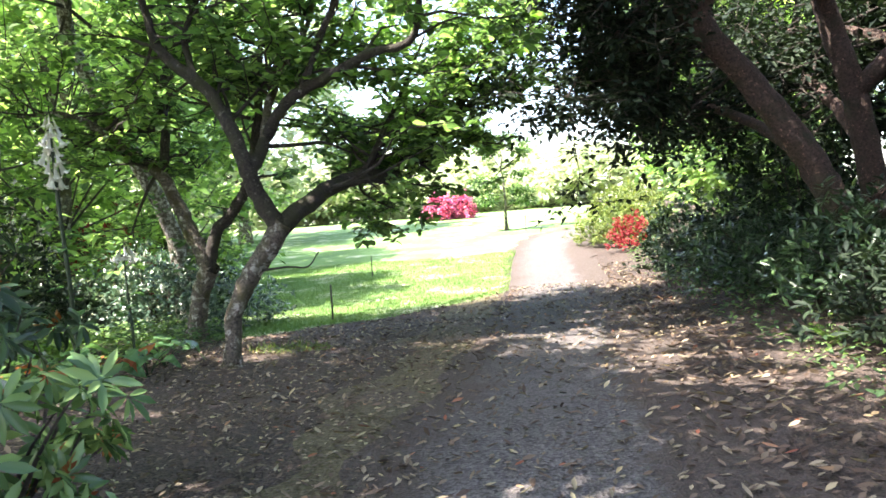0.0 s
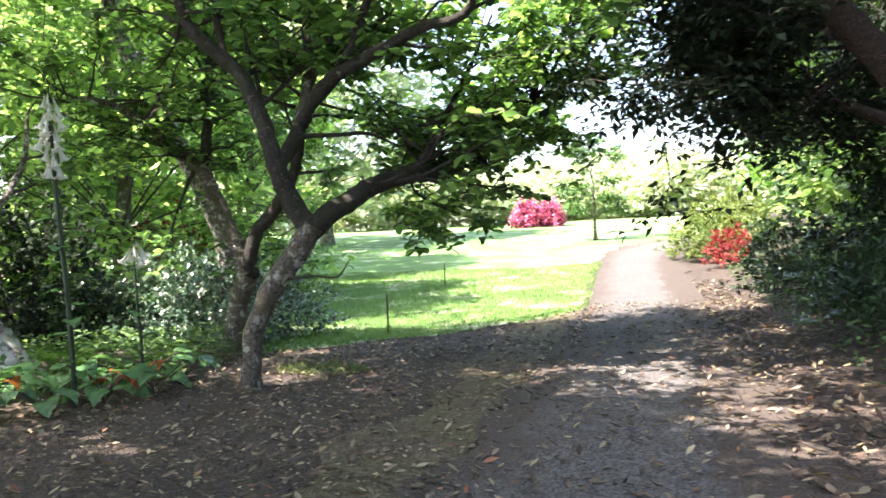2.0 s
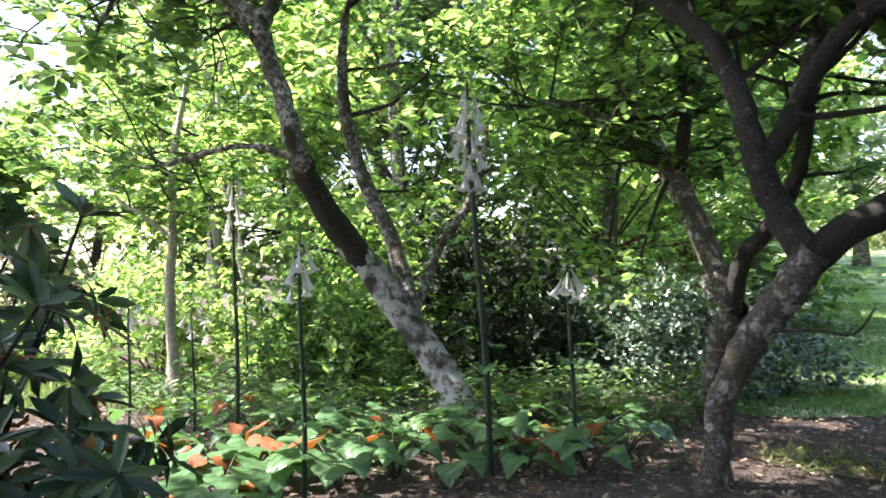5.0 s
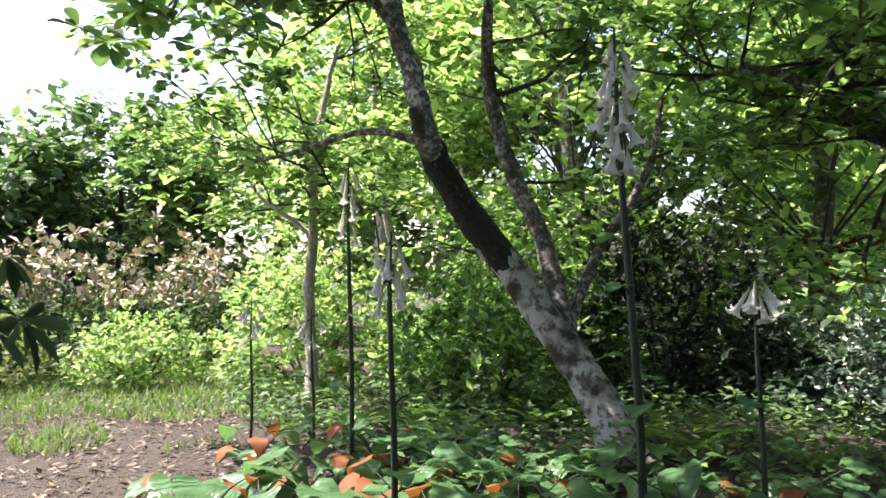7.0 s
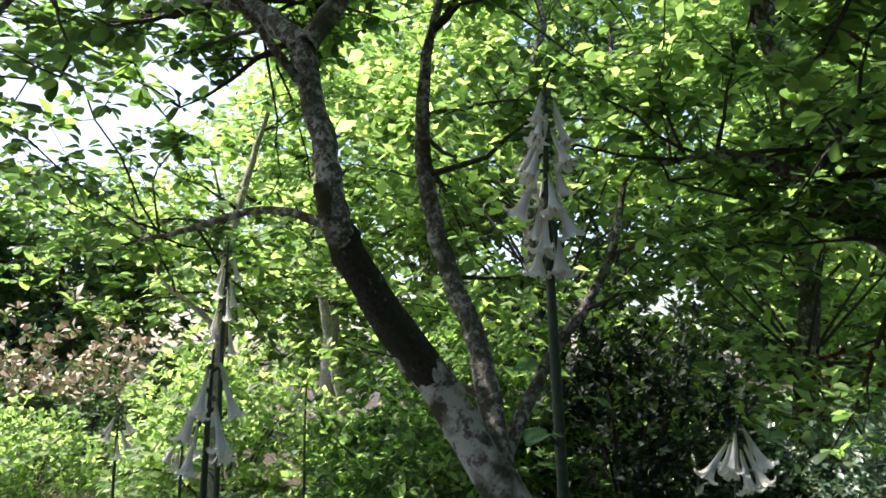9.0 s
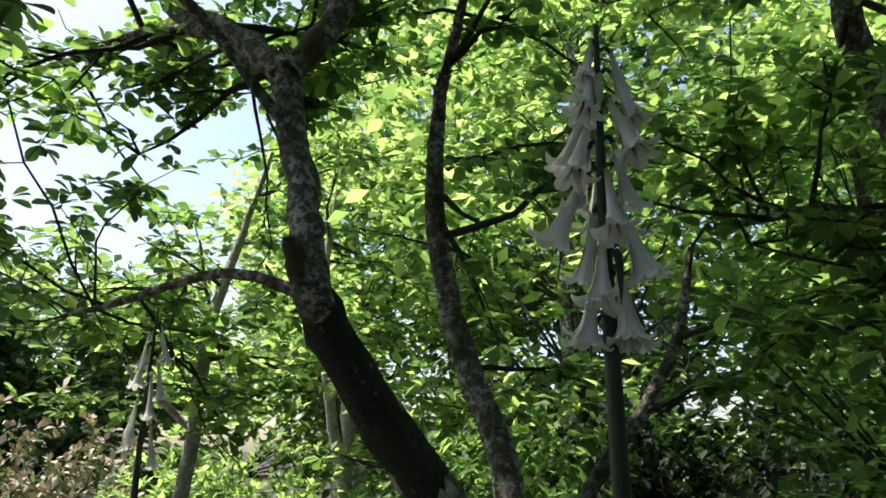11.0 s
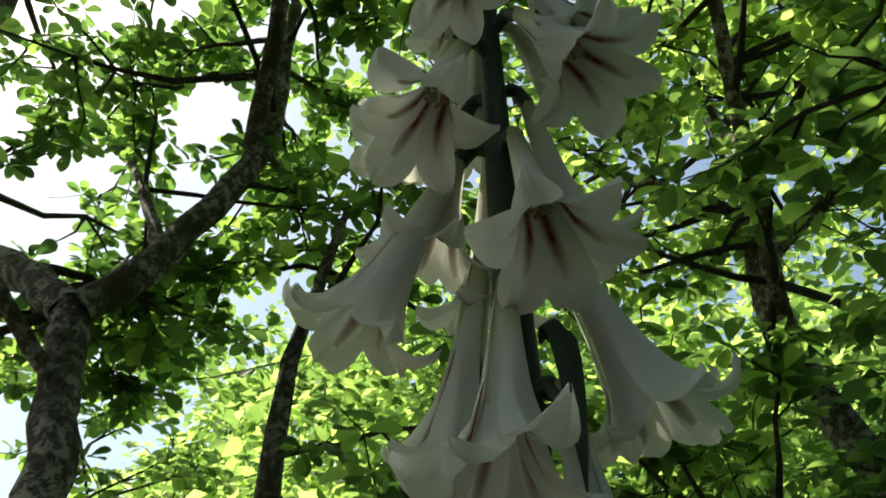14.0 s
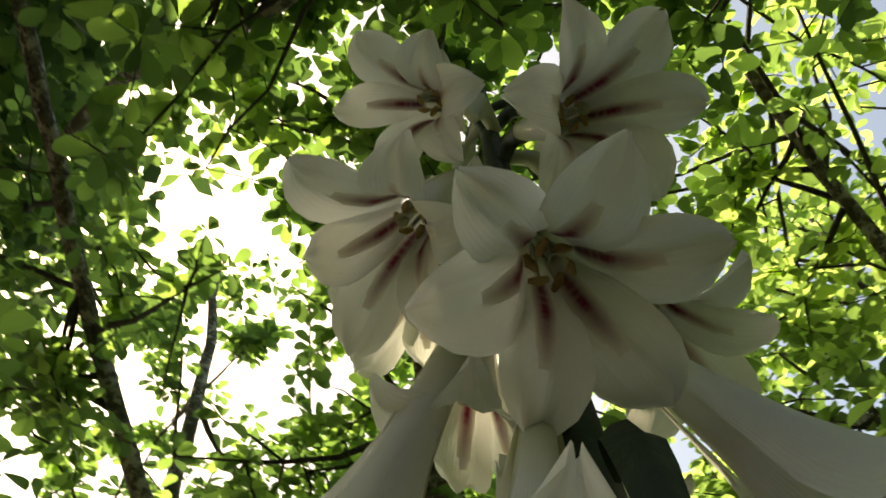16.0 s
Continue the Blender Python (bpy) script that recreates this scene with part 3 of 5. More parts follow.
def on_lawn(x, y):
    front = np.interp(x, (-16, -5.5, -3.4, -2.1, -0.8, 0.6, 3), (22, 14.2, 11.9, 13.3, 14.7, 16.4, 16.6))
    left = np.vectorize(bend)(y) - 0.98 - np.interp(y, (26, 29, 32, 36), (0, 0.2, 0.7, 1.4))
    return (y > front + 0.1 * np.sin(5 * x)) & (x < left) & (x > -17 - 0.2 * (y - 20)) & (y < 75)


lx = np.concatenate([np.arange(-30, -6, 1.0), np.arange(-6, 9, 0.12)])
ly = np.concatenate([np.arange(11.5, 20, 0.12), np.arange(20, 76, 1.0)])
sheet("lawn", lx, ly, on_lawn, 0.004, LAWN, "bright mown lawn between trees with sun patches put into its colour", "lawn")


# ---------- trees near the path ----------
tree("magnolia_tree", [
    ("trunk", [(-2.43, 9.45, -0.05), (-2.41, 9.47, 0.3), (-2.34, 9.5, 0.66), (-2.17, 9.55, 0.98), (-1.98, 9.6, 1.24), (-1.83, 9.67, 1.5)], [0.1, 0.088, 0.092, 0.105, 0.112, 0.12]),
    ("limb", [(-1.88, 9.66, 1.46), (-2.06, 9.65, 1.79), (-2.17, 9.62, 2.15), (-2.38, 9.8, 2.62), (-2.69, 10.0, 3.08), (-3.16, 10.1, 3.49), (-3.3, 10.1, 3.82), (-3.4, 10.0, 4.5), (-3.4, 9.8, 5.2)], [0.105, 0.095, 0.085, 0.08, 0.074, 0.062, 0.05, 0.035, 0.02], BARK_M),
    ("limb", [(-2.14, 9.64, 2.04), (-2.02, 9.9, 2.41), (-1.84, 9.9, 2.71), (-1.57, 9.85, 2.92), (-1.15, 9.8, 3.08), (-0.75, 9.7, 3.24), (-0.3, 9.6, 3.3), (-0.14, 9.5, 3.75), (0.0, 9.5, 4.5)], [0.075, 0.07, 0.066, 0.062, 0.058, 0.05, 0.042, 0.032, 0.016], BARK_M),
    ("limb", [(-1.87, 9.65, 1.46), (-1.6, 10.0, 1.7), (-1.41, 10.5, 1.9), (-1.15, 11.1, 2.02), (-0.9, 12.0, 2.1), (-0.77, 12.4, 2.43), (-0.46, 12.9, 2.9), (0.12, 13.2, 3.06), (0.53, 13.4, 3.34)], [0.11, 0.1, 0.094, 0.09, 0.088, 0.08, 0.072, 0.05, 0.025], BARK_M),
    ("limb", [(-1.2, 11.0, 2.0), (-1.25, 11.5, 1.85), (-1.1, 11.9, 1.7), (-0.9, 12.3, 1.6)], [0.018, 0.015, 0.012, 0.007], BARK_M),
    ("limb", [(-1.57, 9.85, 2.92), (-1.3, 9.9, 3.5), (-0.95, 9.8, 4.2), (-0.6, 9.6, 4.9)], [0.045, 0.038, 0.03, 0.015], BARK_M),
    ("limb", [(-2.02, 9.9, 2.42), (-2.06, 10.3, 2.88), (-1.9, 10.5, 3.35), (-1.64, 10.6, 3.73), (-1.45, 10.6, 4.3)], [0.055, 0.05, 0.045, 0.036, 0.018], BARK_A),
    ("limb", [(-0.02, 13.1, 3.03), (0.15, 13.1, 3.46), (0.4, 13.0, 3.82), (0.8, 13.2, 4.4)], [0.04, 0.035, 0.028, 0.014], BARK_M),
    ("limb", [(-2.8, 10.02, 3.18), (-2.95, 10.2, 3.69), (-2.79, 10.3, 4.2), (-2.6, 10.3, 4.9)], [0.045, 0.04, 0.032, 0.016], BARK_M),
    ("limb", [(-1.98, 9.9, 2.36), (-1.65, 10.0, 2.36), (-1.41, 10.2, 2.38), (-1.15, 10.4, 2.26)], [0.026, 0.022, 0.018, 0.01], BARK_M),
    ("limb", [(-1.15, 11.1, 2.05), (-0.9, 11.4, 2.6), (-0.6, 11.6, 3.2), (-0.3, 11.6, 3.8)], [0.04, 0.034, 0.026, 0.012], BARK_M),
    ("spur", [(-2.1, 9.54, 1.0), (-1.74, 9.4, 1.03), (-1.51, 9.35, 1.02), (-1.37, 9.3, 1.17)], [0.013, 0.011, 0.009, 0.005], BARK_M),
], 11, BARK_A, MAGNOLIA, "spreading magnolia with a forked trunk and dark limbs", (0, 40, 36, 70, 22, 18, 20, 34, 16, 6, 36, 2), 1.35, 7, 0.115, OVAL)
tree("magnolia_tree", [
    ("trunk", [(-3.9, 12.1, -0.1), (-3.81, 12.1, 0.33), (-3.67, 12.0, 0.72), (-3.5, 11.9, 1.0)], [0.15, 0.13, 0.125, 0.13]),
    ("limb", [(-3.52, 11.9, 0.95), (-3.67, 11.95, 1.29), (-3.81, 12.0, 1.58), (-3.95, 12.0, 1.94), (-4.17, 12.0, 2.37), (-4.52, 12.0, 2.58), (-4.77, 11.9, 2.85), (-4.96, 11.7, 3.05), (-5.22, 11.5, 3.18), (-5.66, 11.2, 3.15)], [0.11, 0.105, 0.1, 0.095, 0.09, 0.08, 0.068, 0.055, 0.04, 0.02], BARK_A),
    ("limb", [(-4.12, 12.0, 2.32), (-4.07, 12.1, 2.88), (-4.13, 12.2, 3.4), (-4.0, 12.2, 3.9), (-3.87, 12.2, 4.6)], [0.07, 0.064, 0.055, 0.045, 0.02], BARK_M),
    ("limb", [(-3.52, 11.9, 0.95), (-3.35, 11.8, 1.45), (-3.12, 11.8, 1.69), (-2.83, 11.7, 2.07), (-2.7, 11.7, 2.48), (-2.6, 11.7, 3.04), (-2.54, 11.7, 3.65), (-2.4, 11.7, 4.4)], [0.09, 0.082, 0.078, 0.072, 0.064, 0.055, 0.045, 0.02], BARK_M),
], 23, BARK_A, MAGNOLIA, "leaning magnolia behind the forked one, with mossy limbs", (0, 40, 30, 30), 1.35, 7, 0.115, OVAL)
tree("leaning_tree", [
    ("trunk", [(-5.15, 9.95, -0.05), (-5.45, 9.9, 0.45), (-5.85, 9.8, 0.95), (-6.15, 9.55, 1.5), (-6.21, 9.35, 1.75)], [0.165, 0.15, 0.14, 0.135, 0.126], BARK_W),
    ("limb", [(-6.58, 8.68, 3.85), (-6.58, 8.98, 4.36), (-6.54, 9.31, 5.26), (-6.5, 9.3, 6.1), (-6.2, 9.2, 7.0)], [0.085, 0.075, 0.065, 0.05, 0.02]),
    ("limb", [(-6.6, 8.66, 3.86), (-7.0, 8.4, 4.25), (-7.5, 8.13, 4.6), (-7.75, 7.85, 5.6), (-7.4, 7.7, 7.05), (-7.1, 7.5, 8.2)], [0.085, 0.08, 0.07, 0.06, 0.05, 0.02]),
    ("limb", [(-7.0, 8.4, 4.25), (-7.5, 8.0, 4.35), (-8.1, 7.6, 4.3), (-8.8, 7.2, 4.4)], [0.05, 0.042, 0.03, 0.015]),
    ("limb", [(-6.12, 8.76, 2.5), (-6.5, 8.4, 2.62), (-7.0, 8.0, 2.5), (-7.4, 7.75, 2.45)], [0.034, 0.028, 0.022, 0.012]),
    # the last two points are an unseen extension added to shade the path
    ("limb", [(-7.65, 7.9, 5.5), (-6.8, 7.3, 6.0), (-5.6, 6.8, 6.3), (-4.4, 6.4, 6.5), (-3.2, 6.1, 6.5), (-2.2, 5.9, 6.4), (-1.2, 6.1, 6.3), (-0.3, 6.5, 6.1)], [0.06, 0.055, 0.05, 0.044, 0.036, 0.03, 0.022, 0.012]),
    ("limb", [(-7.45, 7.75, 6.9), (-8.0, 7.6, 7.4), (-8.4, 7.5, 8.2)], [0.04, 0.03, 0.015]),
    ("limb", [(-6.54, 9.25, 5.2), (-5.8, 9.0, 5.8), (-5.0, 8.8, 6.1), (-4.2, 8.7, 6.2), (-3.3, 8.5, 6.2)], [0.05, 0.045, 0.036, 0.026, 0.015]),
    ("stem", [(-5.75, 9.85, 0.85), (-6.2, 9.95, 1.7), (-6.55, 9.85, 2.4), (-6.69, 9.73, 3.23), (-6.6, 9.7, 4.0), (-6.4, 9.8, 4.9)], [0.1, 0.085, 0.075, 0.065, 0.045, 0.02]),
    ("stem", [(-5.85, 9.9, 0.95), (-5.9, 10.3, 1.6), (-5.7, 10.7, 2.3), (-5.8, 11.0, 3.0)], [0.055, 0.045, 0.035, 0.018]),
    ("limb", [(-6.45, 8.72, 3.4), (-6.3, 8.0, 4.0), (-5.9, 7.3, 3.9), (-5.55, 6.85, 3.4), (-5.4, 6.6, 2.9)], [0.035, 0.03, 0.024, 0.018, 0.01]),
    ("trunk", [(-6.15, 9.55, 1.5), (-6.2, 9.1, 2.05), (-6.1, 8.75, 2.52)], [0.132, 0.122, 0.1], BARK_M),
    ("trunk", [(-6.12, 8.82, 2.42), (-6.1, 8.75, 2.52), (-6.25, 8.74, 2.95), (-6.5, 8.72, 3.45), (-6.6, 8.67, 3.89)], [0.098, 0.101, 0.086, 0.08, 0.085]),
    ("stub", [(-6.12, 8.78, 2.45), (-6.06, 8.66, 2.62), (-6.04, 8.6, 2.74)], [0.075, 0.06, 0.03]),
    ("limb", [(-5.6, 6.8, 6.3), (-4.9, 7.3, 5.8), (-4.4, 7.9, 5.5), (-3.9, 8.4, 5.4), (-3.4, 9.2, 5.5)], [0.04, 0.034, 0.028, 0.02, 0.012]),
    ("limb", [(-6.57, 8.95, 4.3), (-7.0, 8.85, 5.0), (-7.6, 8.8, 5.7), (-8.2, 8.9, 6.3)], [0.036, 0.03, 0.022, 0.012]),
    ("limb", [(-6.9, 8.47, 4.2), (-7.6, 8.7, 4.3), (-8.4, 9.0, 4.6), (-9.2, 9.2, 4.9)], [0.036, 0.03, 0.022, 0.012]),
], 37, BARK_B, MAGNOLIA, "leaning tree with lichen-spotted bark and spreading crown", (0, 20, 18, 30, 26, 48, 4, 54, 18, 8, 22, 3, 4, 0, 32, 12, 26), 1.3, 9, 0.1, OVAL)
tree("tall_tree", [
    ("trunk", [(-4.72, 14.0, -0.15), (-4.8, 13.8, 1.5), (-5.1, 13.0, 3.0), (-5.42, 12.22, 4.45), (-5.2, 12.0, 5.6), (-5.49, 12.25, 6.6), (-5.3, 12.0, 8.0)], [0.15, 0.13, 0.12, 0.1, 0.08, 0.06, 0.02]),
    ("limb", [(-5.42, 12.22, 4.4), (-5.0, 11.6, 5.2), (-4.6, 11.0, 5.9), (-4.0, 10.2, 6.4), (-3.3, 9.4, 6.8)], [0.06, 0.05, 0.04, 0.03, 0.015]),
    ("limb", [(-5.3, 12.1, 5.3), (-6.0, 11.6, 6.0), (-6.6, 11.2, 6.6), (-7.2, 11.0, 7.4)], [0.05, 0.042, 0.03, 0.015]),
    ("limb", [(-5.3, 12.1, 5.0), (-4.3, 12.3, 5.6), (-3.4, 12.2, 6.2), (-2.6, 12.0, 6.8)], [0.05, 0.042, 0.03, 0.015]),
], 41, BARK_B, BEECH, "slender tree with pale patched bark behind the lilies", (16, 34, 20, 20), 1.5, 9, 0.095, OVAL)

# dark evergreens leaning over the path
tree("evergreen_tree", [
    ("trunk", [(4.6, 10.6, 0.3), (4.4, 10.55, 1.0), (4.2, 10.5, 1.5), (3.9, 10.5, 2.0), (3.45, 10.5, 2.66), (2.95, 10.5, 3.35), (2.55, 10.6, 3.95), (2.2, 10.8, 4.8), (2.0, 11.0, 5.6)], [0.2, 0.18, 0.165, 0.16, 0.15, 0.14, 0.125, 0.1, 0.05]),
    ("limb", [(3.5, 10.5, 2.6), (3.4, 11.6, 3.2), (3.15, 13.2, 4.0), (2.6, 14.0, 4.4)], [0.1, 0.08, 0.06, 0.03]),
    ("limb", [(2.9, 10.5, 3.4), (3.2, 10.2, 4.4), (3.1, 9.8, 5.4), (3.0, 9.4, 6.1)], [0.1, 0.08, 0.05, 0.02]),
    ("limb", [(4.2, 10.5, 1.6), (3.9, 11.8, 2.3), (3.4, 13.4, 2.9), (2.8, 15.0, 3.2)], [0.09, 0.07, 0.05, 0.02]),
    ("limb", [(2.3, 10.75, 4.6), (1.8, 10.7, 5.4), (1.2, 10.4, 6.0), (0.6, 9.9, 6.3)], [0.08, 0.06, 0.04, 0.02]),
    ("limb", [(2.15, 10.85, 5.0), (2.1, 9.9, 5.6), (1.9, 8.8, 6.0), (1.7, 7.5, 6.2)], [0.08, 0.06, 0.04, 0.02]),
    # unseen limb added high over the path to keep sun off the bank
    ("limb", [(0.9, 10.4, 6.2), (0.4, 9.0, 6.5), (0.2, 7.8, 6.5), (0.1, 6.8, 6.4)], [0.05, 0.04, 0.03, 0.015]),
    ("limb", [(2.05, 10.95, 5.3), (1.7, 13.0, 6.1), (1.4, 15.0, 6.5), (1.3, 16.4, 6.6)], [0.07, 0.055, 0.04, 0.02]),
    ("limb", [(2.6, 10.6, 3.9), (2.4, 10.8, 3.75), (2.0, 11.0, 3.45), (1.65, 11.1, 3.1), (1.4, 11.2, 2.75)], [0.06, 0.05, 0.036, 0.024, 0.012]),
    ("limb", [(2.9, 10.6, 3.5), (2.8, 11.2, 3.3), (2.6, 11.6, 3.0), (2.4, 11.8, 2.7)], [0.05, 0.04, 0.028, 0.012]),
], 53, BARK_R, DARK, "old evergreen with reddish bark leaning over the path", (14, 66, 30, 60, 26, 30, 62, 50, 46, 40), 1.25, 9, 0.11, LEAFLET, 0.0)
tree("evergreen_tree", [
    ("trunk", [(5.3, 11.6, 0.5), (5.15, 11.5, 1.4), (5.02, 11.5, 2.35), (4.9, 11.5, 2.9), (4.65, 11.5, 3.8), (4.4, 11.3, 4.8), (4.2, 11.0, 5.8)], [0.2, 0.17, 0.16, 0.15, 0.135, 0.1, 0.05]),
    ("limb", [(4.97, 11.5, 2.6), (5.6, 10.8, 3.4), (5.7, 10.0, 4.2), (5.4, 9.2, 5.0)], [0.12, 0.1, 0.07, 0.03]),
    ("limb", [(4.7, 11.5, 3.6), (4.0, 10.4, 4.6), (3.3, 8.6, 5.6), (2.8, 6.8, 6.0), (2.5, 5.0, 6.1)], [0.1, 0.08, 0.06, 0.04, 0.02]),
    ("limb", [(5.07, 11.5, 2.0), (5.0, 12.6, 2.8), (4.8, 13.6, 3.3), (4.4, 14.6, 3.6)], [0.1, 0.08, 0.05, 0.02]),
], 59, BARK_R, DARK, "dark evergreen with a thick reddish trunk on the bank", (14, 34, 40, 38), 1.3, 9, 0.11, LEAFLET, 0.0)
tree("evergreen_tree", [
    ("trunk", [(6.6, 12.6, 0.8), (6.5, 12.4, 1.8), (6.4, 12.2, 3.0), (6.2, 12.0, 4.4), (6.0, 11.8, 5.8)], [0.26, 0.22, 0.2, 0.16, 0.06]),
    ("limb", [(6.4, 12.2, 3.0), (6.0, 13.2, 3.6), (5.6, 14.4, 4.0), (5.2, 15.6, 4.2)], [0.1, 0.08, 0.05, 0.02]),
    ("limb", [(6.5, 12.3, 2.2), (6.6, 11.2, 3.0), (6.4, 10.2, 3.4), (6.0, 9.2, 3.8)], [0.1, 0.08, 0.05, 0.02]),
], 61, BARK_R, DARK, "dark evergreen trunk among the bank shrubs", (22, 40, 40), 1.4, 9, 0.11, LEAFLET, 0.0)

# trees around and beyond
SPOTS = [  # x, y, height, spread, leaf, bark, leaves, leaf length, crown foot
    (-8.2, 16.5, 8.5, 2.6, BEECH, BARK_A, 8035, 0.209, 0.06),
    (-10.5, 13.8, 9.0, 2.8, BEECH, BARK_B, 8928, 0.209, 0.05),
    (-6.9, 19.5, 5.5, 2.2, BEECH, BARK_A, 7000, 0.2, 0.08),
    (-12.8, 17.5, 11.0, 3.2, FOREST, BARK_B, 8928, 0.242, 0.05),
    (-15.3, 12.7, 8.0, 2.6, BEECH, BARK_P, 7000, 0.215, 0.42),
    (-17.5, 16.0, 12.0, 3.6, BEECH, BARK_B, 12960, 0.275, 0.05),
    (-21, 12.5, 6.3, 3.4, BEECH, BARK_R, 9000, 0.27, 0.03),
    (-24, 9.0, 5.6, 4.0, FOREST, BARK_R, 12960, 0.330, 0.03),
    (-27, 5.5, 5.6, 4.0, FOREST, BARK_R, 11520, 0.341, 0.03),
    (-20, 21, 13.0, 4.2, FOREST, BARK_A, 11520, 0.330, 0.04),
    (-12, 24, 12.0, 3.8, BEECH, BARK_A, 11520, 0.308, 0.05),
    (-15.5, 30, 13.0, 4.5, BEECH, BARK_A, 10080, 0.363, 0.04),
    (-22, 38, 15.0, 5.5, FOREST, BARK_A, 10080, 0.440, 0.03),
    (6.8, 18.5, 7.0, 2.8, FOREST, BARK_R, 11520, 0.231, 0.03),
    (7.4, 24, 8.0, 3.2, BEECH, BARK_R, 11520, 0.275, 0.03),
    (9.5, 31, 9.0, 3.8, FOREST, BARK_R, 10080, 0.330, 0.03),
    (12, 41, 11.0, 4.5, BEECH, BARK_A, 10080, 0.418, 0.03),
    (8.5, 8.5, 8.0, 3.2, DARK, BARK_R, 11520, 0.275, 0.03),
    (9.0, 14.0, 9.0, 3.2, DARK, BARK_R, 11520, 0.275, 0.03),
    # far trees, their haze put into pale leaves
    (-11.5, 38, 13.0, 4.6, HAZE_PALE, BARK_A, 8000, 0.4, 0.12),
    (-9.5, 62, 4.0, 6.5, HAZE_PALE, BARK_A, 7000, 0.583, 0.02),
    (-1.0, 70, 4.3, 7.5, HAZE_PALE, BARK_A, 7000, 0.638, 0.02),
    (9.0, 66, 4.0, 6.5, HAZE_PALE, BARK_A, 7000, 0.583, 0.02),
    (-20, 58, 4.7, 7.0, HAZE_PALE, BARK_A, 7000, 0.605, 0.02),
    (18, 56, 14.0, 6.0, BEECH, BARK_A, 8640, 0.550, 0.02),
    (3.5, 82, 5.3, 7.5, HAZE_PALE, BARK_A, 8640, 0.682, 0.02),
    # from here on: unseen trees added behind and beside the walk to give shade
    (-3.5, 2.8, 8.6, 3.0, FOREST, BARK_A, 6500, 0.190, 0.58), (-1.9, -1.4, 10.0, 3.4, FOREST, BARK_A, 6500, 0.242, 0.45),
    (-4.2, -4.0, 9.0, 3.6, FOREST, BARK_A, 11520, 0.242, 0.35),
    (4.6, -2.5, 8.0, 3.2, DARK, BARK_R, 6000, 0.242, 0.2),
    (6.8, 3.0, 8.5, 3.2, DARK, BARK_R, 10080, 0.220, 0.12),
]
for k, (x, y, h, w, leaf, bark, count, size, low) in enumerate(SPOTS):
    tone = {"woodland_leaf": "mid-green", "light_green_leaf": "light green", "dark_evergreen_leaf": "dark evergreen", "haze_pale_leaf": "haze-pale"}[leaf.name]
    crown_tree("woodland_tree", x, y, h, w, 100 + k, bark, leaf, "leafy %s tree standing in the wood's edge" % tone, count, size, low, DIAMOND, 0.1 + 0.012 * h, z0=float(land(x, y)) - 0.05)
# an unseen tall tree added south of the bed so its crown shades the soil
crown_tree("woodland_tree", -6.2, 3.0, 9.6, 2.7, 141, BARK_A, FOREST, "tall leafy shade tree added unseen south of the bed", 15000, 0.19, 0.62, DIAMOND, 0.2, lean=(1.0, 1.9), z0=-0.05)
# pale sunlit stems behind the bed
tree("pale_tree", [
    ("trunk", [(-8.9, 8.79, -0.05), (-9.0, 8.86, 0.5), (-9.0, 8.83, 1.2), (-9.02, 8.9, 2.0), (-9.1, 8.95, 2.75), (-9.3, 9.2, 3.6), (-9.2, 9.4, 4.5)], [0.085, 0.07, 0.06, 0.056, 0.05, 0.035, 0.015]),
    ("limb", [(-9.02, 8.88, 1.9), (-9.2, 8.6, 2.15), (-9.5, 8.4, 2.4), (-9.9, 8.3, 2.9)], [0.034, 0.028, 0.02, 0.01]),
], 131, BARK_P, BEECH, "slender tree with pale sunlit bark behind the bed", (14, 10), 0.9, 7, 0.1, OVAL)
tree("pale_tree", [
    ("trunk", [(-10.8, 11.2, -0.05), (-10.9, 11.1, 0.8), (-11.0, 10.98, 1.4), (-11.05, 10.8, 2.2), (-11.0, 10.65, 3.05), (-11.2, 10.7, 4.2), (-11.1, 10.8, 5.4)], [0.085, 0.075, 0.07, 0.064, 0.055, 0.04, 0.015]),
], 132, BARK_P, BEECH, "slender tree with pale sunlit bark behind the shrubs", (22,), 1.1, 7, 0.11, OVAL)
# young tree on the lawn
crown_tree("sapling", 0.59, 34.5, 4.1, 1.2, 201, BARK_A, FOREST, "young sparse tree standing on the lawn by the path", 4200, 0.14, 0.28, LEAFLET, 0.075, z0=float(land(0.59, 34.5)) - 0.03, clumps=18)


# ---------- shrubs ----------
def at_ground(x, y):
    return float(land(x, y)) - 0.02


shrub("laurel_bush", -5.0, 13.7, 1.7, 1.2, 1.25, 301, PALE, "low rounded bush with pale glossy leaves", 12000, 0.088, LEAFLET, at_ground(-5, 13.7))
shrub("laurel_bush", -6.6, 13.4, 1.2, 1.0, 1.0, 302, RHODO, "low dark-leaved bush under the trees", 5000, 0.1, LEAFLET, at_ground(-6.6, 13.4))
shrub("brown_shrub", -14.6, 8.6, 1.2, 1.0, 1.75, 303, FOREST, "shrub topped with faded brown flower heads", 2800, 0.12, LANCE, at_ground(-14.6, 8.6), bloom=(BROWN, 0.75, 0.13, 0.55))
shrub("brown_shrub", -15.8, 6.8, 1.4, 1.1, 1.9, 304, FOREST, "shrub topped with faded brown flower heads", 3000, 0.13, LANCE, at_ground(-15.8, 6.8), bloom=(BROWN, 0.8, 0.14, 0.55))
shrub("brown_shrub", -17.0, 5.0, 1.5, 1.2, 2.0, 305, BEECH, "pale green shrub with faded brown flower heads", 3000, 0.13, LANCE, at_ground(-17.0, 5.0), bloom=(BROWN, 0.4, 0.13, 0.55))
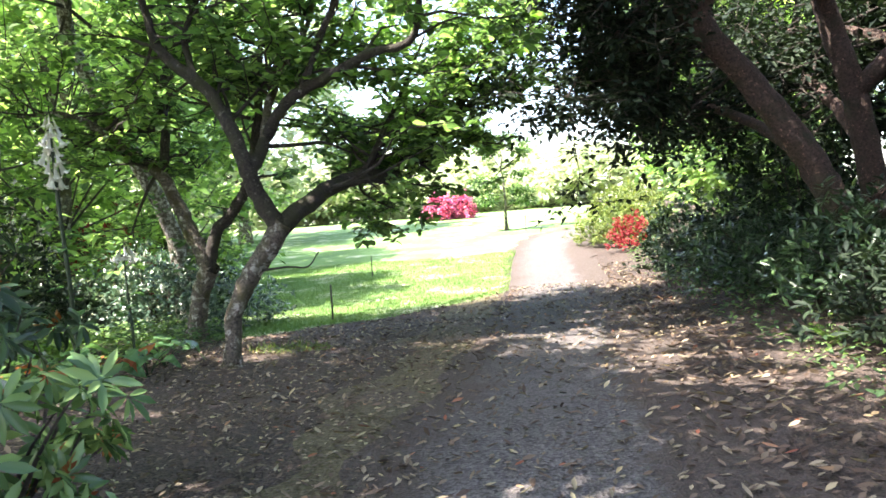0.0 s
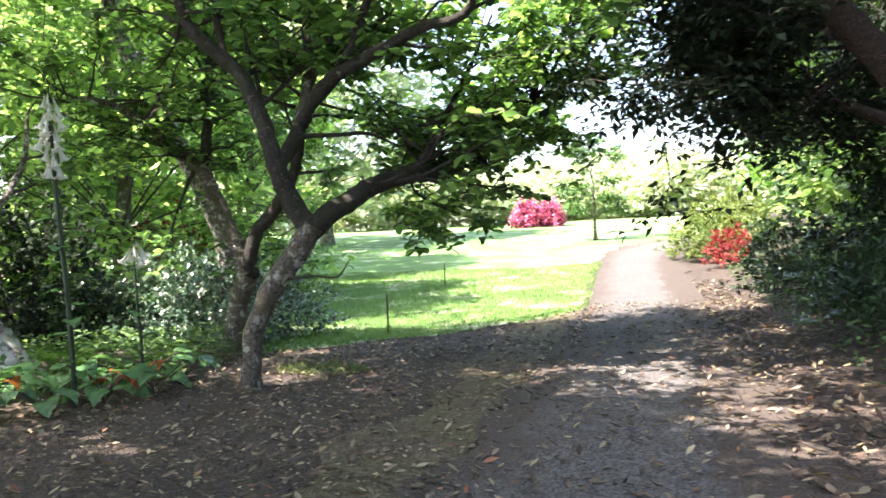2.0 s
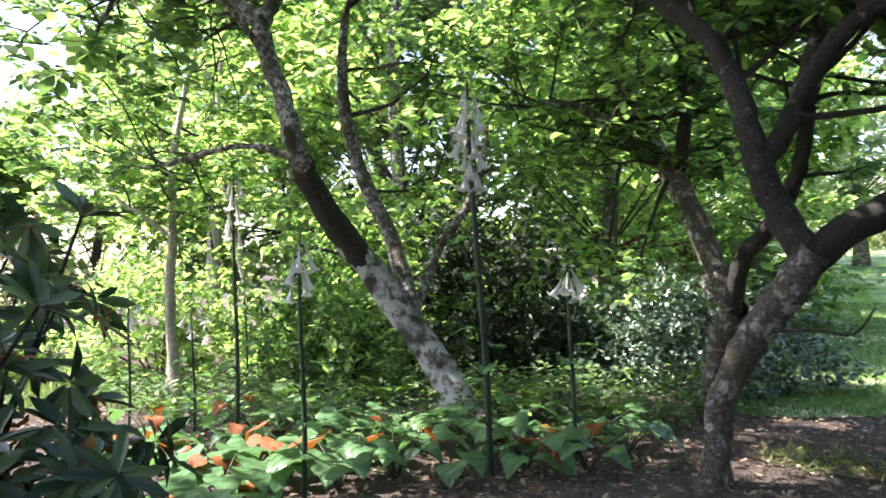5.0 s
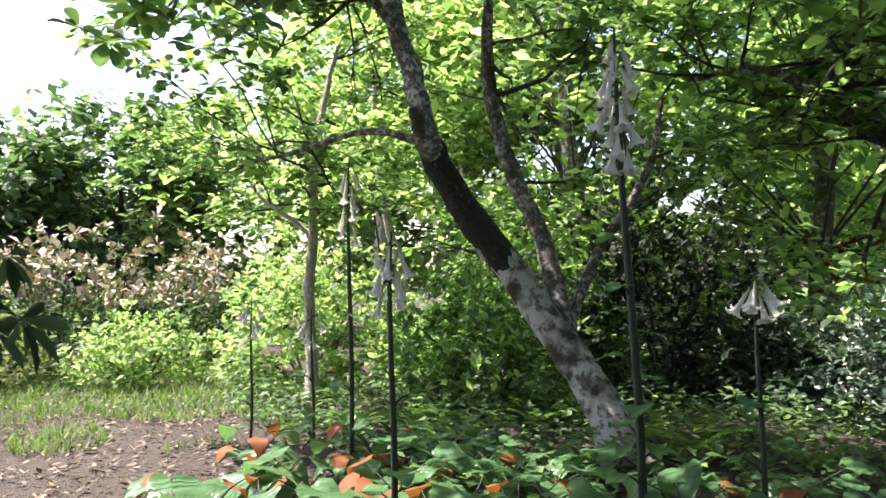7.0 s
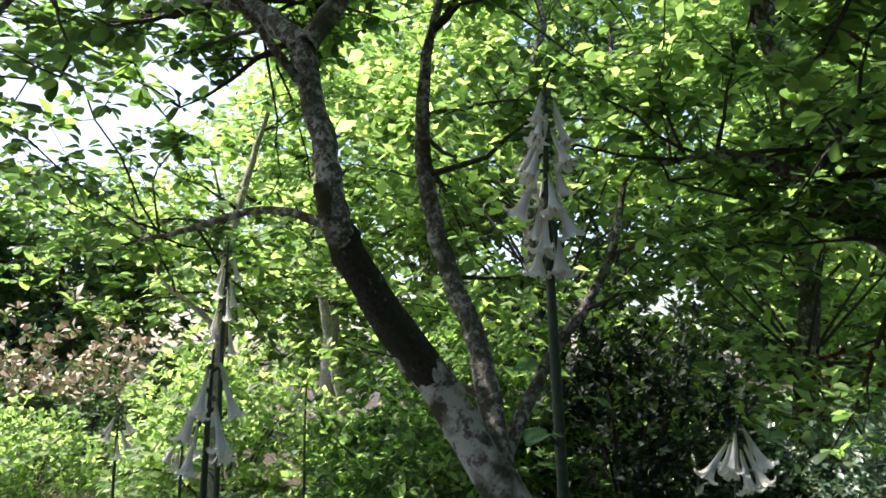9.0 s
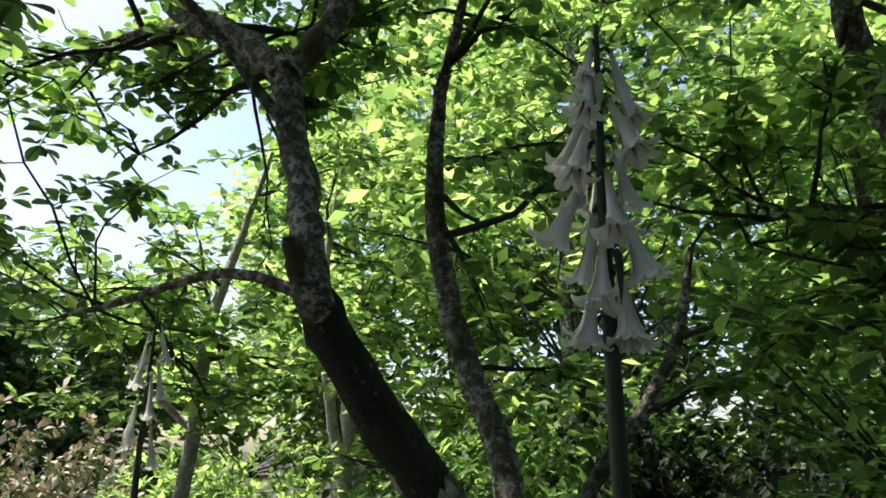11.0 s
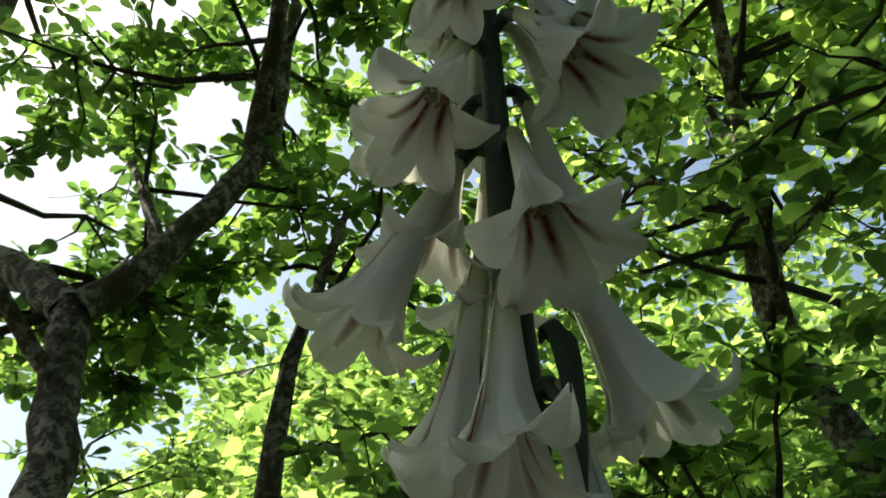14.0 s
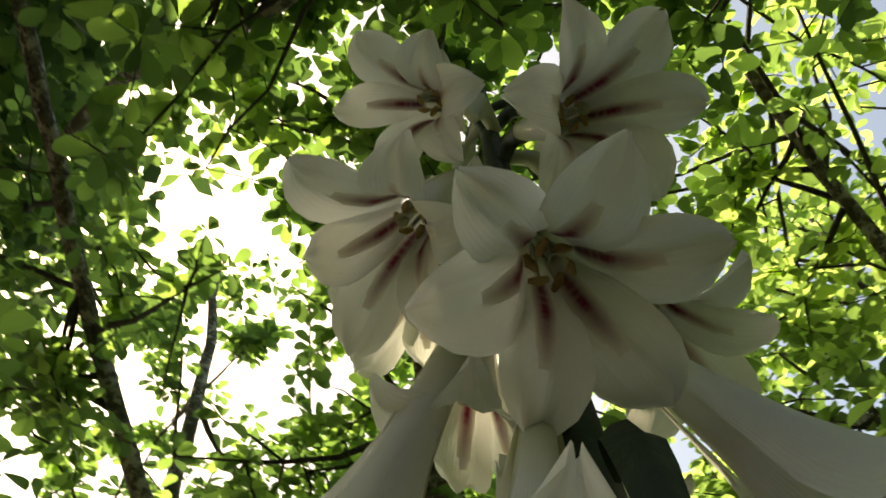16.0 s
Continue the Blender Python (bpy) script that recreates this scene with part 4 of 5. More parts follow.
shrub("green_shrub", -12.4, 7.6, 1.1, 0.9, 0.95, 313, BEECH, "low sunlit light green shrub before the brown one", 2600, 0.11, LEAFLET, at_ground(-12.4, 7.6))
shrub("green_shrub", -13.2, 5.8, 1.2, 1.0, 0.9, 314, GOLD, "low yellow-green shrub beyond the bed", 2600, 0.11, LEAFLET, at_ground(-13.2, 5.8))
shrub("green_shrub", -11.0, 9.6, 1.5, 1.3, 1.8, 306, BEECH, "sunlit light green shrub", 6000, 0.12, LEAFLET, at_ground(-11, 9.6))
shrub("green_shrub", -8.8, 11.4, 1.4, 1.3, 2.2, 307, MAGNOLIA, "leafy green shrub beneath the trees", 6000, 0.13, LEAFLET, at_ground(-8.8, 11.4))
shrub("green_shrub", -7.4, 12.6, 1.3, 1.1, 2.3, 308, DARK, "dark leafy shrub in the shade", 5000, 0.12, LEAFLET, at_ground(-7.4, 12.6))
shrub("red_maple", -7.6, 17.0, 1.0, 0.9, 1.9, 309, RED, "small red-leaved shrub behind the bush", 2200, 0.1, LEAFLET, at_ground(-7.6, 17.0))
shrub("green_shrub", -7.9, 10.4, 1.1, 0.9, 1.3, 310, MAGNOLIA, "leafy shrub behind the leaning tree", 4000, 0.12, LEAFLET, at_ground(-7.9, 10.4))
shrub("pink_rhododendron", -3.1, 47, 0.85, 0.85, 1.25, 311, RHODO, "rhododendron covered in bright pink blossom", 4000, 0.1, LANCE, at_ground(-3.1, 47), bloom=(PINK, 1.0, 0.15, 0.0))
shrub("pink_rhododendron", -1.85, 47.6, 0.7, 0.7, 1.2, 312, RHODO, "smaller rhododendron covered in pink blossom", 3200, 0.1, LANCE, at_ground(-1.75, 47.6), bloom=(PINK, 1.0, 0.15, 0.0))
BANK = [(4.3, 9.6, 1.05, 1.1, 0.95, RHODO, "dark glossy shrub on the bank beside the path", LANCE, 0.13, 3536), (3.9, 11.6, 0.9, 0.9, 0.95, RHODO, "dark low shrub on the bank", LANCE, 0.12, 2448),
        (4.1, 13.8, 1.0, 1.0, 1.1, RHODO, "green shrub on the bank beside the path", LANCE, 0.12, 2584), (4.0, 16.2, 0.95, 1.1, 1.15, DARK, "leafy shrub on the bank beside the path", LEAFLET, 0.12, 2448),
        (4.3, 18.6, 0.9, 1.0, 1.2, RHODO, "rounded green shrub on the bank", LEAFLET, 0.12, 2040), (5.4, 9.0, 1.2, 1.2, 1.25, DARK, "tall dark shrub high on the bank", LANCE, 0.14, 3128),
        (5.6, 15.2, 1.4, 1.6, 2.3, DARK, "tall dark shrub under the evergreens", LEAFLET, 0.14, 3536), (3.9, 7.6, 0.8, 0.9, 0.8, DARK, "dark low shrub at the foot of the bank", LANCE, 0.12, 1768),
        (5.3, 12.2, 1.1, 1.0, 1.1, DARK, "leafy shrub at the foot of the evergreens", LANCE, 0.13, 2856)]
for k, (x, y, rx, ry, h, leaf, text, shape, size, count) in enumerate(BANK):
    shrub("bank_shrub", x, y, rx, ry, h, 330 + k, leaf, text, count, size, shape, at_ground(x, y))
shrub("red_azalea", 3.75, 22.2, 0.55, 0.6, 0.95, 350, RED, "small bright red-leaved azalea on the bank", 1500, 0.09, LEAFLET, at_ground(3.75, 22.2))
shrub("golden_shrub", 3.75, 24.6, 1.1, 1.4, 1.35, 351, GOLD, "feathery yellow-green shrub beside the path", 4500, 0.14, LANCE, at_ground(3.75, 24.6))
shrub("golden_shrub", 4.6, 27.0, 1.2, 1.6, 1.5, 352, GOLD, "feathery light green shrub at the bend of the path", 3500, 0.16, LANCE, at_ground(4.6, 27))


def rhododendron(x, y, seed, wide=0.95, high=2.05, boughs=44, leaf=RHODO):
    """The shrub by the path: long boughs that end in whorls of leathery leaves, with withered flower heads."""
    g = np.random.default_rng(seed)
    root = thing("rhododendron", x, y, 0, "rhododendron with leathery leaf whorls and withered flower heads", "shrub")
    whorls = []
    for k in range(boughs):
        a = g.uniform(0, 2 * np.pi)
        rr = wide * math.sqrt(g.uniform(0.1, 1))
        end = np.array((rr * math.cos(a), rr * math.sin(a), g.uniform(0.25, high - 0.45 * rr)))
        mid = end * (0.55, 0.55, 0.6) + 0.06 * g.normal(size=3)
        line, rad = smooth_line([end * (0.1, 0.1, 0) - (0, 0, 0.05), mid, end], [0.014, 0.009, 0.005], 4)
        v, f = tube(line, rad, 6, 0.04, seed + k)
        part("bough", mesh_of("bough", v, f, TWIG), root)
        whorls.append((end, unit(line[-1] - line[-2])))
        for _ in range(5):
            j = g.integers(2, 9)
            d = unit(rand_dirs(g, 1, 0.5)[0] + 0.3 * unit(end))
            tip = line[j] + d * g.uniform(0.12, 0.3)
            whorls.append((tip, unit(d + (0, 0, 0.3))))
    for k, (tip, d) in enumerate(whorls):
        n = 9
        a = np.arange(n) * 2.4
        s1 = unit(np.cross(d, (0.3, 0.8, 0.5)))
        s2 = np.cross(d, s1)
        ring = np.cos(a)[:, None] * s1 + np.sin(a)[:, None] * s2
        along = ring + d * g.uniform(-0.35, 0.5, n)[:, None] - (0, 0, 0.6 if k % 3 else -0.35)
        v, f = leaf_cloud(LANCE, tip + ring * 0.008, along, d + 0.2 * g.normal(size=(n, 3)), g.uniform(0.11, 0.165, n))
        part("leaf_whorl", mesh_of("leaf_whorl", v, f, leaf), root)
        if k % 5 == 0:
            v, f = sprays(g, tip[None] + d * 0.03, 14, 0.04, 0.045, LEAFLET, 0.0, 1.0)
            tagged(part("flower_head", mesh_of("flower_head", v, f, DEADLEAF), root, "withered orange-brown flower head"), kind="stuff")
    return root


rhododendron(-2.75, 4.98, 401)
rhododendron(-3.3, 4.4, 402)
# the near shrub takes the lit leaf copy, the other two the darker one
rhododendron(-1.72, 4.15, 403, 0.7, 1.2, 30, LIT_LEATHER)


# ---------- giant lilies ----------
def petal_mesh(length, mouth, width, curl, seed):
    """One petal of a trumpet: a tapering tube wall that widens and rolls back at its end."""
    g = np.random.default_rng(seed)
    nu, nv = 18, 9
    u = 1 - (1 - np.linspace(0, 1, nu)) ** 1.25
    along = length * np.interp(u, (0, 0.6, 0.85, 0.95, 1.0), (0, 0.66, 0.93, 0.995, 1.0 - 0.03 * curl))
    rad = mouth * np.interp(u, (0, 0.15, 0.5, 0.68, 0.81, 0.92, 1.0), (0.1, 0.14, 0.23, 0.33, 0.53, 0.82, 1.04))
    half = width * np.interp(u, (0, 0.3, 0.55, 0.7, 0.82, 0.9, 0.96, 1.0), (0.24, 0.34, 0.6, 0.88, 1.02, 0.94, 0.64, 0.1))
    verts, uv = [], []
    wave = g.uniform(-0.12, 0.12)
    for k in range(nu):
        for j, s in enumerate(np.linspace(-1, 1, nv)):
            a = half[k] * s / max(rad[k], 1e-4)
            flat = np.clip((u[k] - 0.45) / 0.4, 0, 1)
            x = (1 - flat) * rad[k] * math.sin(np.clip(a, -0.75, 0.75)) + flat * half[k] * s
            y = (1 - flat) * rad[k] * math.cos(np.clip(a, -0.75, 0.75)) + flat * (rad[k] - 0.25 * half[k] * s * s)
            z = along[k] - curl * 0.35 * mouth * max(0, u[k] - 0.78) * 4 + 0.004 * math.sin(5 * s + 7 * u[k]) * flat + wave * 0.02 * s * flat
            y -= 0.0016 * math.exp(-(s / 0.2) ** 2) * flat - 0.0016 * s * s * math.sin(9 * u[k] + seed) * flat
            verts.append((x, y, z))
            uv.append((0.5 + 0.5 * s, u[k]))
    f = [(k * nv + j, k * nv + j + 1, (k + 1) * nv + j + 1, (k + 1) * nv + j) for k in range(nu - 1) for j in range(nv - 1)]
    me = mesh_of("petal", verts, f, PETAL, True, uv)
    # the maroon streak lies on the inner face of the throat
    rib = [np.array(verts[k * nv + 4]) for k in range(nu)]
    rows = [k for k in range(nu - 1) if 0.4 < u[k] < 0.87]
    sv, sf, st = [], [], []
    for n, k in enumerate(rows):
        d = unit(rib[k + 1] - rib[k])
        inner = np.array((0, -d[2], d[1])) * 0.0011
        w = width * 0.3 * math.sin(math.pi * (n + 0.5) / len(rows)) ** 0.5
        st += [(0, n / (len(rows) - 1)), (0.5, n / (len(rows) - 1)), (1, n / (len(rows) - 1))]
        sv += [rib[k] + inner - (w, 0, 0), rib[k] + inner * 1.3, rib[k] + inner + (w, 0, 0)]
    for n in range(len(rows) - 1):
        sf += [(3 * n, 3 * n + 1, 3 * n + 4, 3 * n + 3), (3 * n + 1, 3 * n + 2, 3 * n + 5, 3 * n + 4)]
    return with_streak(me, sv, sf, st)


def with_streak(me, sv, sf, st):
    """Adds the streak's faces to a petal, in the second material."""
    bm = bmesh.new()
    bm.from_mesh(me)
    vs = [bm.verts.new(p) for p in sv]
    layer = bm.loops.layers.uv["UVMap"]
    for q in sf:
        face = bm.faces.new([vs[i] for i in q])
        face.material_index, face.smooth = 1, True
        for loop, i in zip(face.loops, q):
            loop[layer].uv = st[i]
    bm.to_mesh(me)
    bm.free()
    me.materials.append(STREAK)
    return me


PETALS = [petal_mesh(0.192, 0.059, 0.0175, c, s) for s, c in enumerate((0.6, 1.0, 1.5, 0.8))]
v, f = tube(np.array([(0, 0, 0.02), (0.003, 0.003, 0.07), (0.006, 0.006, 0.118)]), np.array((0.0016, 0.0014, 0.0012)), 5)
STAMEN_MESH = mesh_of("stamen", v, f, FILAMENT)
v, f = tube(np.array([(0.002, 0.006, 0.118), (0.006, 0.006, 0.12), (0.0105, 0.005, 0.119)]), np.array((0.0015, 0.0026, 0.0012)), 6)
ANTHER_MESH = mesh_of("anther", v, f, ANTHER)
v, f = tube(np.array([(0, 0, 0.01), (0, 0.002, 0.06), (0.002, 0.003, 0.126), (0.002, 0.003, 0.132)]), np.array((0.003, 0.0022, 0.0024, 0.0045)), 6)
PISTIL_MESH = mesh_of("pistil", v, f, FILAMENT)


def lily(x, y, z0, height, lean, flowers, seed, label, stem_leaves=6, thick=0.022, size=1.0, buds=0, bracts=(), slim=1.0):
    """A giant lily. Each flower: height of its joint, compass angle, droop below level, scale."""
    g = np.random.default_rng(seed)
    root = thing("giant_lily", x, y, z0, label, "lily", "giant lilies in the bed")
    top = np.array((lean[0], lean[1], height))
    s = np.linspace(0, 1, 14)[:, None]
    line = top * s + 0.01 * np.sin(6 * s) * (1, 0.6, 0)
    rad = np.interp(s[:, 0], (0, 0.6, 0.8, 1), (thick, thick * 0.85, thick * 0.6, thick * 0.25))
    v, f = tube(line, rad, 12, 0.015, seed)
    part("stem", mesh_of("stem", v, f, STEM), root)
    for k, (jz, az, droop, scale) in enumerate(flowers):
        s1 = jz / height
        foot = top * s1 + 0.01 * math.sin(6 * s1) * np.array((1, 0.6, 0))
        out = np.array((math.cos(radians(az)), math.sin(radians(az)), 0))
        d = out * math.cos(radians(droop)) - np.array((0, 0, math.sin(radians(droop))))
        joint = foot + out * 0.03 * size + (0, 0, 0.012)
        # stalk
        v, f = tube(smooth_line([foot, foot + out * 0.02 * size + (0, 0, 0.014), joint + d * 0.012], [0.007, 0.006, 0.009], 4)[0], np.linspace(0.0055, 0.0075, 9) * size * scale, 7)
        part("stalk", mesh_of("stalk", v, f, STEM), root)
        fl = new("flower")
        fl.parent = root
        q = Vector(d).to_track_quat("Z", "Y")
        sc = scale * size
        fl.matrix_basis = Matrix.LocRotScale(Vector(joint), q, (sc * slim, sc * slim, sc))
        turn = g.uniform(0, 60)
        for i in range(6):
            p = part("petal", PETALS[(i + k + (i % 2)) % 4], fl)
            inner = i % 2
            p.matrix_basis = pose(0, 0, 0.002 * inner, g.uniform(-2.5, 2.5), 0, turn + 60 * i + g.uniform(-5, 5)) @ Matrix.Diagonal((1.0 + 0.12 * inner, 0.96 + 0.05 * inner, 1 - 0.02 * inner, 1))
            st = part("stamen", STAMEN_MESH, fl)
            st.matrix_basis = pose(0, 0, 0, 0, 0, turn + 60 * i + 30)
            an = part("anther", ANTHER_MESH, fl)
            an.matrix_basis = st.matrix_basis
        part("pistil", PISTIL_MESH, fl)
    for k in range(buds):
        a = radians(g.uniform(0, 360))
        out = np.array((math.cos(a), math.sin(a), 0))
        foot = top * (0.97 - 0.02 * k)
        b = foot + out * 0.02
        v, f = tube(np.array([foot, b, b + out * 0.02 - (0, 0, 0.04), b + out * 0.03 - (0, 0, 0.1)]), np.array((0.005, 0.007, 0.011, 0.004)), 7)
        part("bud", mesh_of("bud", v, f, BUD), root)
    for k in range(stem_leaves):
        jz = height * (0.12 + 0.5 * k / max(1, stem_leaves))
        a = 2.4 * k + seed
        heart_leaf(root, top * jz / height, a, 0.16 * (1.1 - 0.5 * jz / height) / 0.16 * 0.13, 0.1, g, LILYLEAF)
    for jz, az, size_ in bracts:
        hanging_bract(root, top * jz / height, radians(az), size_)
    return root


def hanging_bract(root, foot, az, length):
    """A small dark leaf that springs from the stem and hangs beside it, folded along its rib."""
    out = np.array((math.cos(az), math.sin(az), 0.0))
    side = np.array((-math.sin(az), math.cos(az), 0.0))
    verts = []
    for u in np.linspace(0, 1, 9):
        mid = foot + out * (0.02 + length * 0.32 * math.sin(1.9 * u)) + (0, 0, length * (0.12 * math.sin(3.1 * u) - 0.95 * u * u))
        w = length * 0.1 * math.sin(math.pi * min(1, 0.08 + 0.92 * u)) ** 0.8
        for s in (-1, -0.5, 0, 0.5, 1):
            verts.append(mid + side * w * s * 0.8 - out * w * 0.55 * abs(s) + (0, 0, 0.02 * length * math.sin(8 * u + 3 * s)))
    f = [(k * 5 + j, k * 5 + j + 1, (k + 1) * 5 + j + 1, (k + 1) * 5 + j) for k in range(8) for j in range(4)]
    return part("bract", mesh_of("bract", verts, f, STEM), root)


def heart_leaf(root, foot, az, size, stalk, g, material, droop=0.35, name="leaf", label=""):
    """A heart-shaped leaf on a stalk: a broad blade, folded along its rib, with the tip hanging."""
    out = np.array((math.cos(az), math.sin(az), 0.0))
    side = np.array((-math.sin(az), math.cos(az), 0.0))
    knee = foot + out * stalk * 0.8 + (0, 0, stalk * 0.75)
    us = np.linspace(0, 1, 8)
    wide = np.interp(us, (0, 0.1, 0.3, 0.55, 0.8, 1), (0.25, 0.62, 0.72, 0.58, 0.28, 0.0)) * size
    verts = []
    tilt = g.uniform(-0.25, 0.25)
    for u, w in zip(us, wide):
        mid = knee + out * size * 1.25 * (u - 0.08) + (0, 0, size * (0.18 * u - droop * 1.3 * u * u))
        for s in (-1, -0.55, 0, 0.55, 1):
            back = -0.16 * size * abs(s) if u < 0.15 else 0
            ruffle = 0.085 * size * math.sin(9 * u + 4 * s + 9 * tilt) * abs(s)
            verts.append(mid + side * w * s + out * back + (0, 0, w * (0.3 * abs(s) - 0.12 * s * s) * 0.6 + tilt * w * s + ruffle))
    f = [(k * 5 + j, k * 5 + j + 1, (k + 1) * 5 + j + 1, (k + 1) * 5 + j) for k in range(7) for j in range(4)]
    leaf = part(name, mesh_of(name, verts, f, material), root, label)
    v, f = tube(smooth_line([foot, foot + out * stalk * 0.3 + (0, 0, stalk * 0.45), knee], [0.008, 0.006, 0.004], 3)[0], np.linspace(0.008, 0.004, 7), 6)
    part("leaf_stalk", mesh_of("leaf_stalk", v, f, STEM), leaf)
    return leaf


# the tall lily beside the path: joint height, compass angle, droop, scale
R = 55  # compass angle of the picture's right as one walks up to it
MAIN = [
    (2.70, R - 120, 76, 0.70), (2.69, R + 10, 74, 0.70), (2.70, R + 130, 76, 0.70),
    (2.625, R - 112, 66, 0.88), (2.63, R - 20, 68, 0.88), (2.60, R + 100, 70, 0.88),
    (2.51, R - 138, 72, 0.98), (2.55, R - 44, 64, 0.98), (2.55, R + 165, 72, 0.92),
    (2.47, R + 22, 74, 0.98), (2.46, R + 142, 76, 0.94), (2.43, R + 95, 74, 0.96),
    (2.395, R + 162, 64, 1.12), (2.38, R - 74, 72, 0.98), (2.31, R + 2, 68, 1.06), (2.31, R + 120, 74, 1.00),
    (2.235, R - 104, 77, 1.00), (2.16, R - 40, 82, 0.96), (2.15, R + 12, 78, 0.98), (2.14, R - 150, 82, 0.90), (2.17, R + 130, 78, 0.93),
]
lily(-3.735, 8.73, -0.02, 2.76, (0.005, -0.138), MAIN, 501, "giant lily with many white trumpet flowers streaked maroon inside", 11, 0.025, 1.0, 3, [(2.2, R - 75, 0.13), (2.06, R - 160, 0.12)])
lily(-3.44, 9.3, -0.02, 1.47, (0.0, 0.0), [(1.41, 70, 58, 0.95), (1.40, -60, 60, 0.95), (1.39, 150, 56, 0.95), (1.37, -125, 58, 0.95), (1.36, 10, 62, 0.95), (1.34, -20, 68, 0.9)], 502, "short giant lily with a few white trumpets", 7, 0.016, 1.0, 1)
lily(-6.04, 8.04, -0.02, 2.34, (0.04, 0.0), [(2.27, 40, 74, 1.0), (2.25, 200, 74, 1.0), (2.18, -50, 77, 1.1), (2.14, 120, 77, 1.1), (2.05, 10, 79, 1.1), (1.98, 230, 80, 1.1), (1.92, -90, 81, 1.1), (1.86, 60, 81, 1.1)], 503, "slender giant lily with greenish drooping trumpets", 7, 0.019, 1.0, 3, (), 0.62)
lily(-4.15, 7.45, -0.02, 1.7, (0.0, 0.02), [(1.63, -40, 70, 1.0), (1.62, 60, 70, 1.0), (1.6, 170, 70, 1.0), (1.55, -100, 74, 1.05), (1.52, 20, 75, 1.05), (1.48, 110, 76, 1.05), (1.44, 230, 77, 1.05)], 504, "giant lily with a cluster of white hanging trumpets", 7, 0.018, 1.0, 1, (), 0.75)
lily(-7.6, 7.75, -0.02, 1.3, (0.0, 0.03), [(1.24, 40, 60, 0.85), (1.22, 220, 60, 0.85), (1.18, -60, 64, 0.85), (1.12, 120, 64, 0.85), (1.06, 0, 66, 0.85)], 505, "sunlit pale giant lily at the back of the bed", 4, 0.014)
lily(-6.85, 8.05, -0.02, 1.2, (0.02, 0.0), [(1.13, 60, 60, 0.85), (1.1, 240, 60, 0.85), (1.06, -40, 64, 0.85), (1.0, 150, 64, 0.85)], 506, "sunlit pale giant lily at the back of the bed", 4, 0.014)
lily(-8.6, 9.6, -0.02, 1.5, (0.02, 0.0), [(1.4, 60, 60, 0.85), (1.38, 240, 60, 0.85), (1.32, -40, 64, 0.85)], 507, "distant giant lily under the trees", 4, 0.014)


def bed_plant(x, y, seed, leaves, size, dead):
    """A young lily rosette: a few broad heart leaves, some of them withered orange."""
    g = np.random.default_rng(seed)
    root = thing("lily_rosette", x, y, float(land(x, y)) - 0.03, "rosette of broad heart-shaped lily leaves" + (" with withered orange ones" if dead else ""), "plant", "lily leaves in the bed")
    for k in range(leaves):
        heart_leaf(root, np.zeros(3) + (0, 0, 0.01), 2.4 * k + g.uniform(-0.4, 0.4), size * g.uniform(0.6, 1.3), g.uniform(0.18, 0.42), g, LILYLEAF, g.uniform(0.35, 0.95))
    for k in range(dead + (dead > 0)):
        heart_leaf(root, np.zeros(3) + (0, 0, 0.01), g.uniform(0, 6.28), size * 0.62, g.uniform(0.22, 0.42), g, DEADLEAF, 1.0, "withered_leaf", "withered orange leaf hanging on its stalk")
    return root


ROSETTES = [(-4.2, 7.75, 7, 0.19, 2), (-4.15, 8.2, 6, 0.18, 1), (-4.6, 7.3, 7, 0.2, 1), (-4.9, 7.9, 7, 0.2, 2), (-5.4, 7.5, 6, 0.19, 2), (-5.75, 7.95, 6, 0.18, 2), (-5.2, 8.5, 7, 0.2, 1), (-4.6, 8.75, 7, 0.2, 0), (-3.6, 8.95, 6, 0.19, 1),
            (-3.3, 9.75, 6, 0.17, 1), (-3.95, 9.3, 6, 0.2, 1), (-4.4, 9.5, 6, 0.19, 0), (-4.1, 6.8, 6, 0.18, 1), (-4.7, 6.6, 6, 0.18, 1), (-3.9, 6.3, 5, 0.17, 0), (-5.8, 8.8, 6, 0.18, 1), (-6.4, 8.4, 5, 0.17, 2), (-6.6, 7.5, 5, 0.17, 2), (-3.25, 9.2, 5, 0.14, 1), (-5.0, 9.3, 6, 0.18, 0), (-3.75, 10.0, 6, 0.17, 0), (-4.4, 7.0, 7, 0.19, 1), (-5.0, 7.05, 6, 0.19, 1), (-5.6, 6.9, 6, 0.18, 2), (-4.5, 8.1, 7, 0.2, 0), (-5.3, 8.0, 7, 0.19, 1), (-6.0, 7.4, 6, 0.18, 2), (-3.85, 8.45, 6, 0.17, 0)]
for k, (x, y, n, s, dead) in enumerate(ROSETTES):
    bed_plant(x, y, 600 + k, n, s, dead)


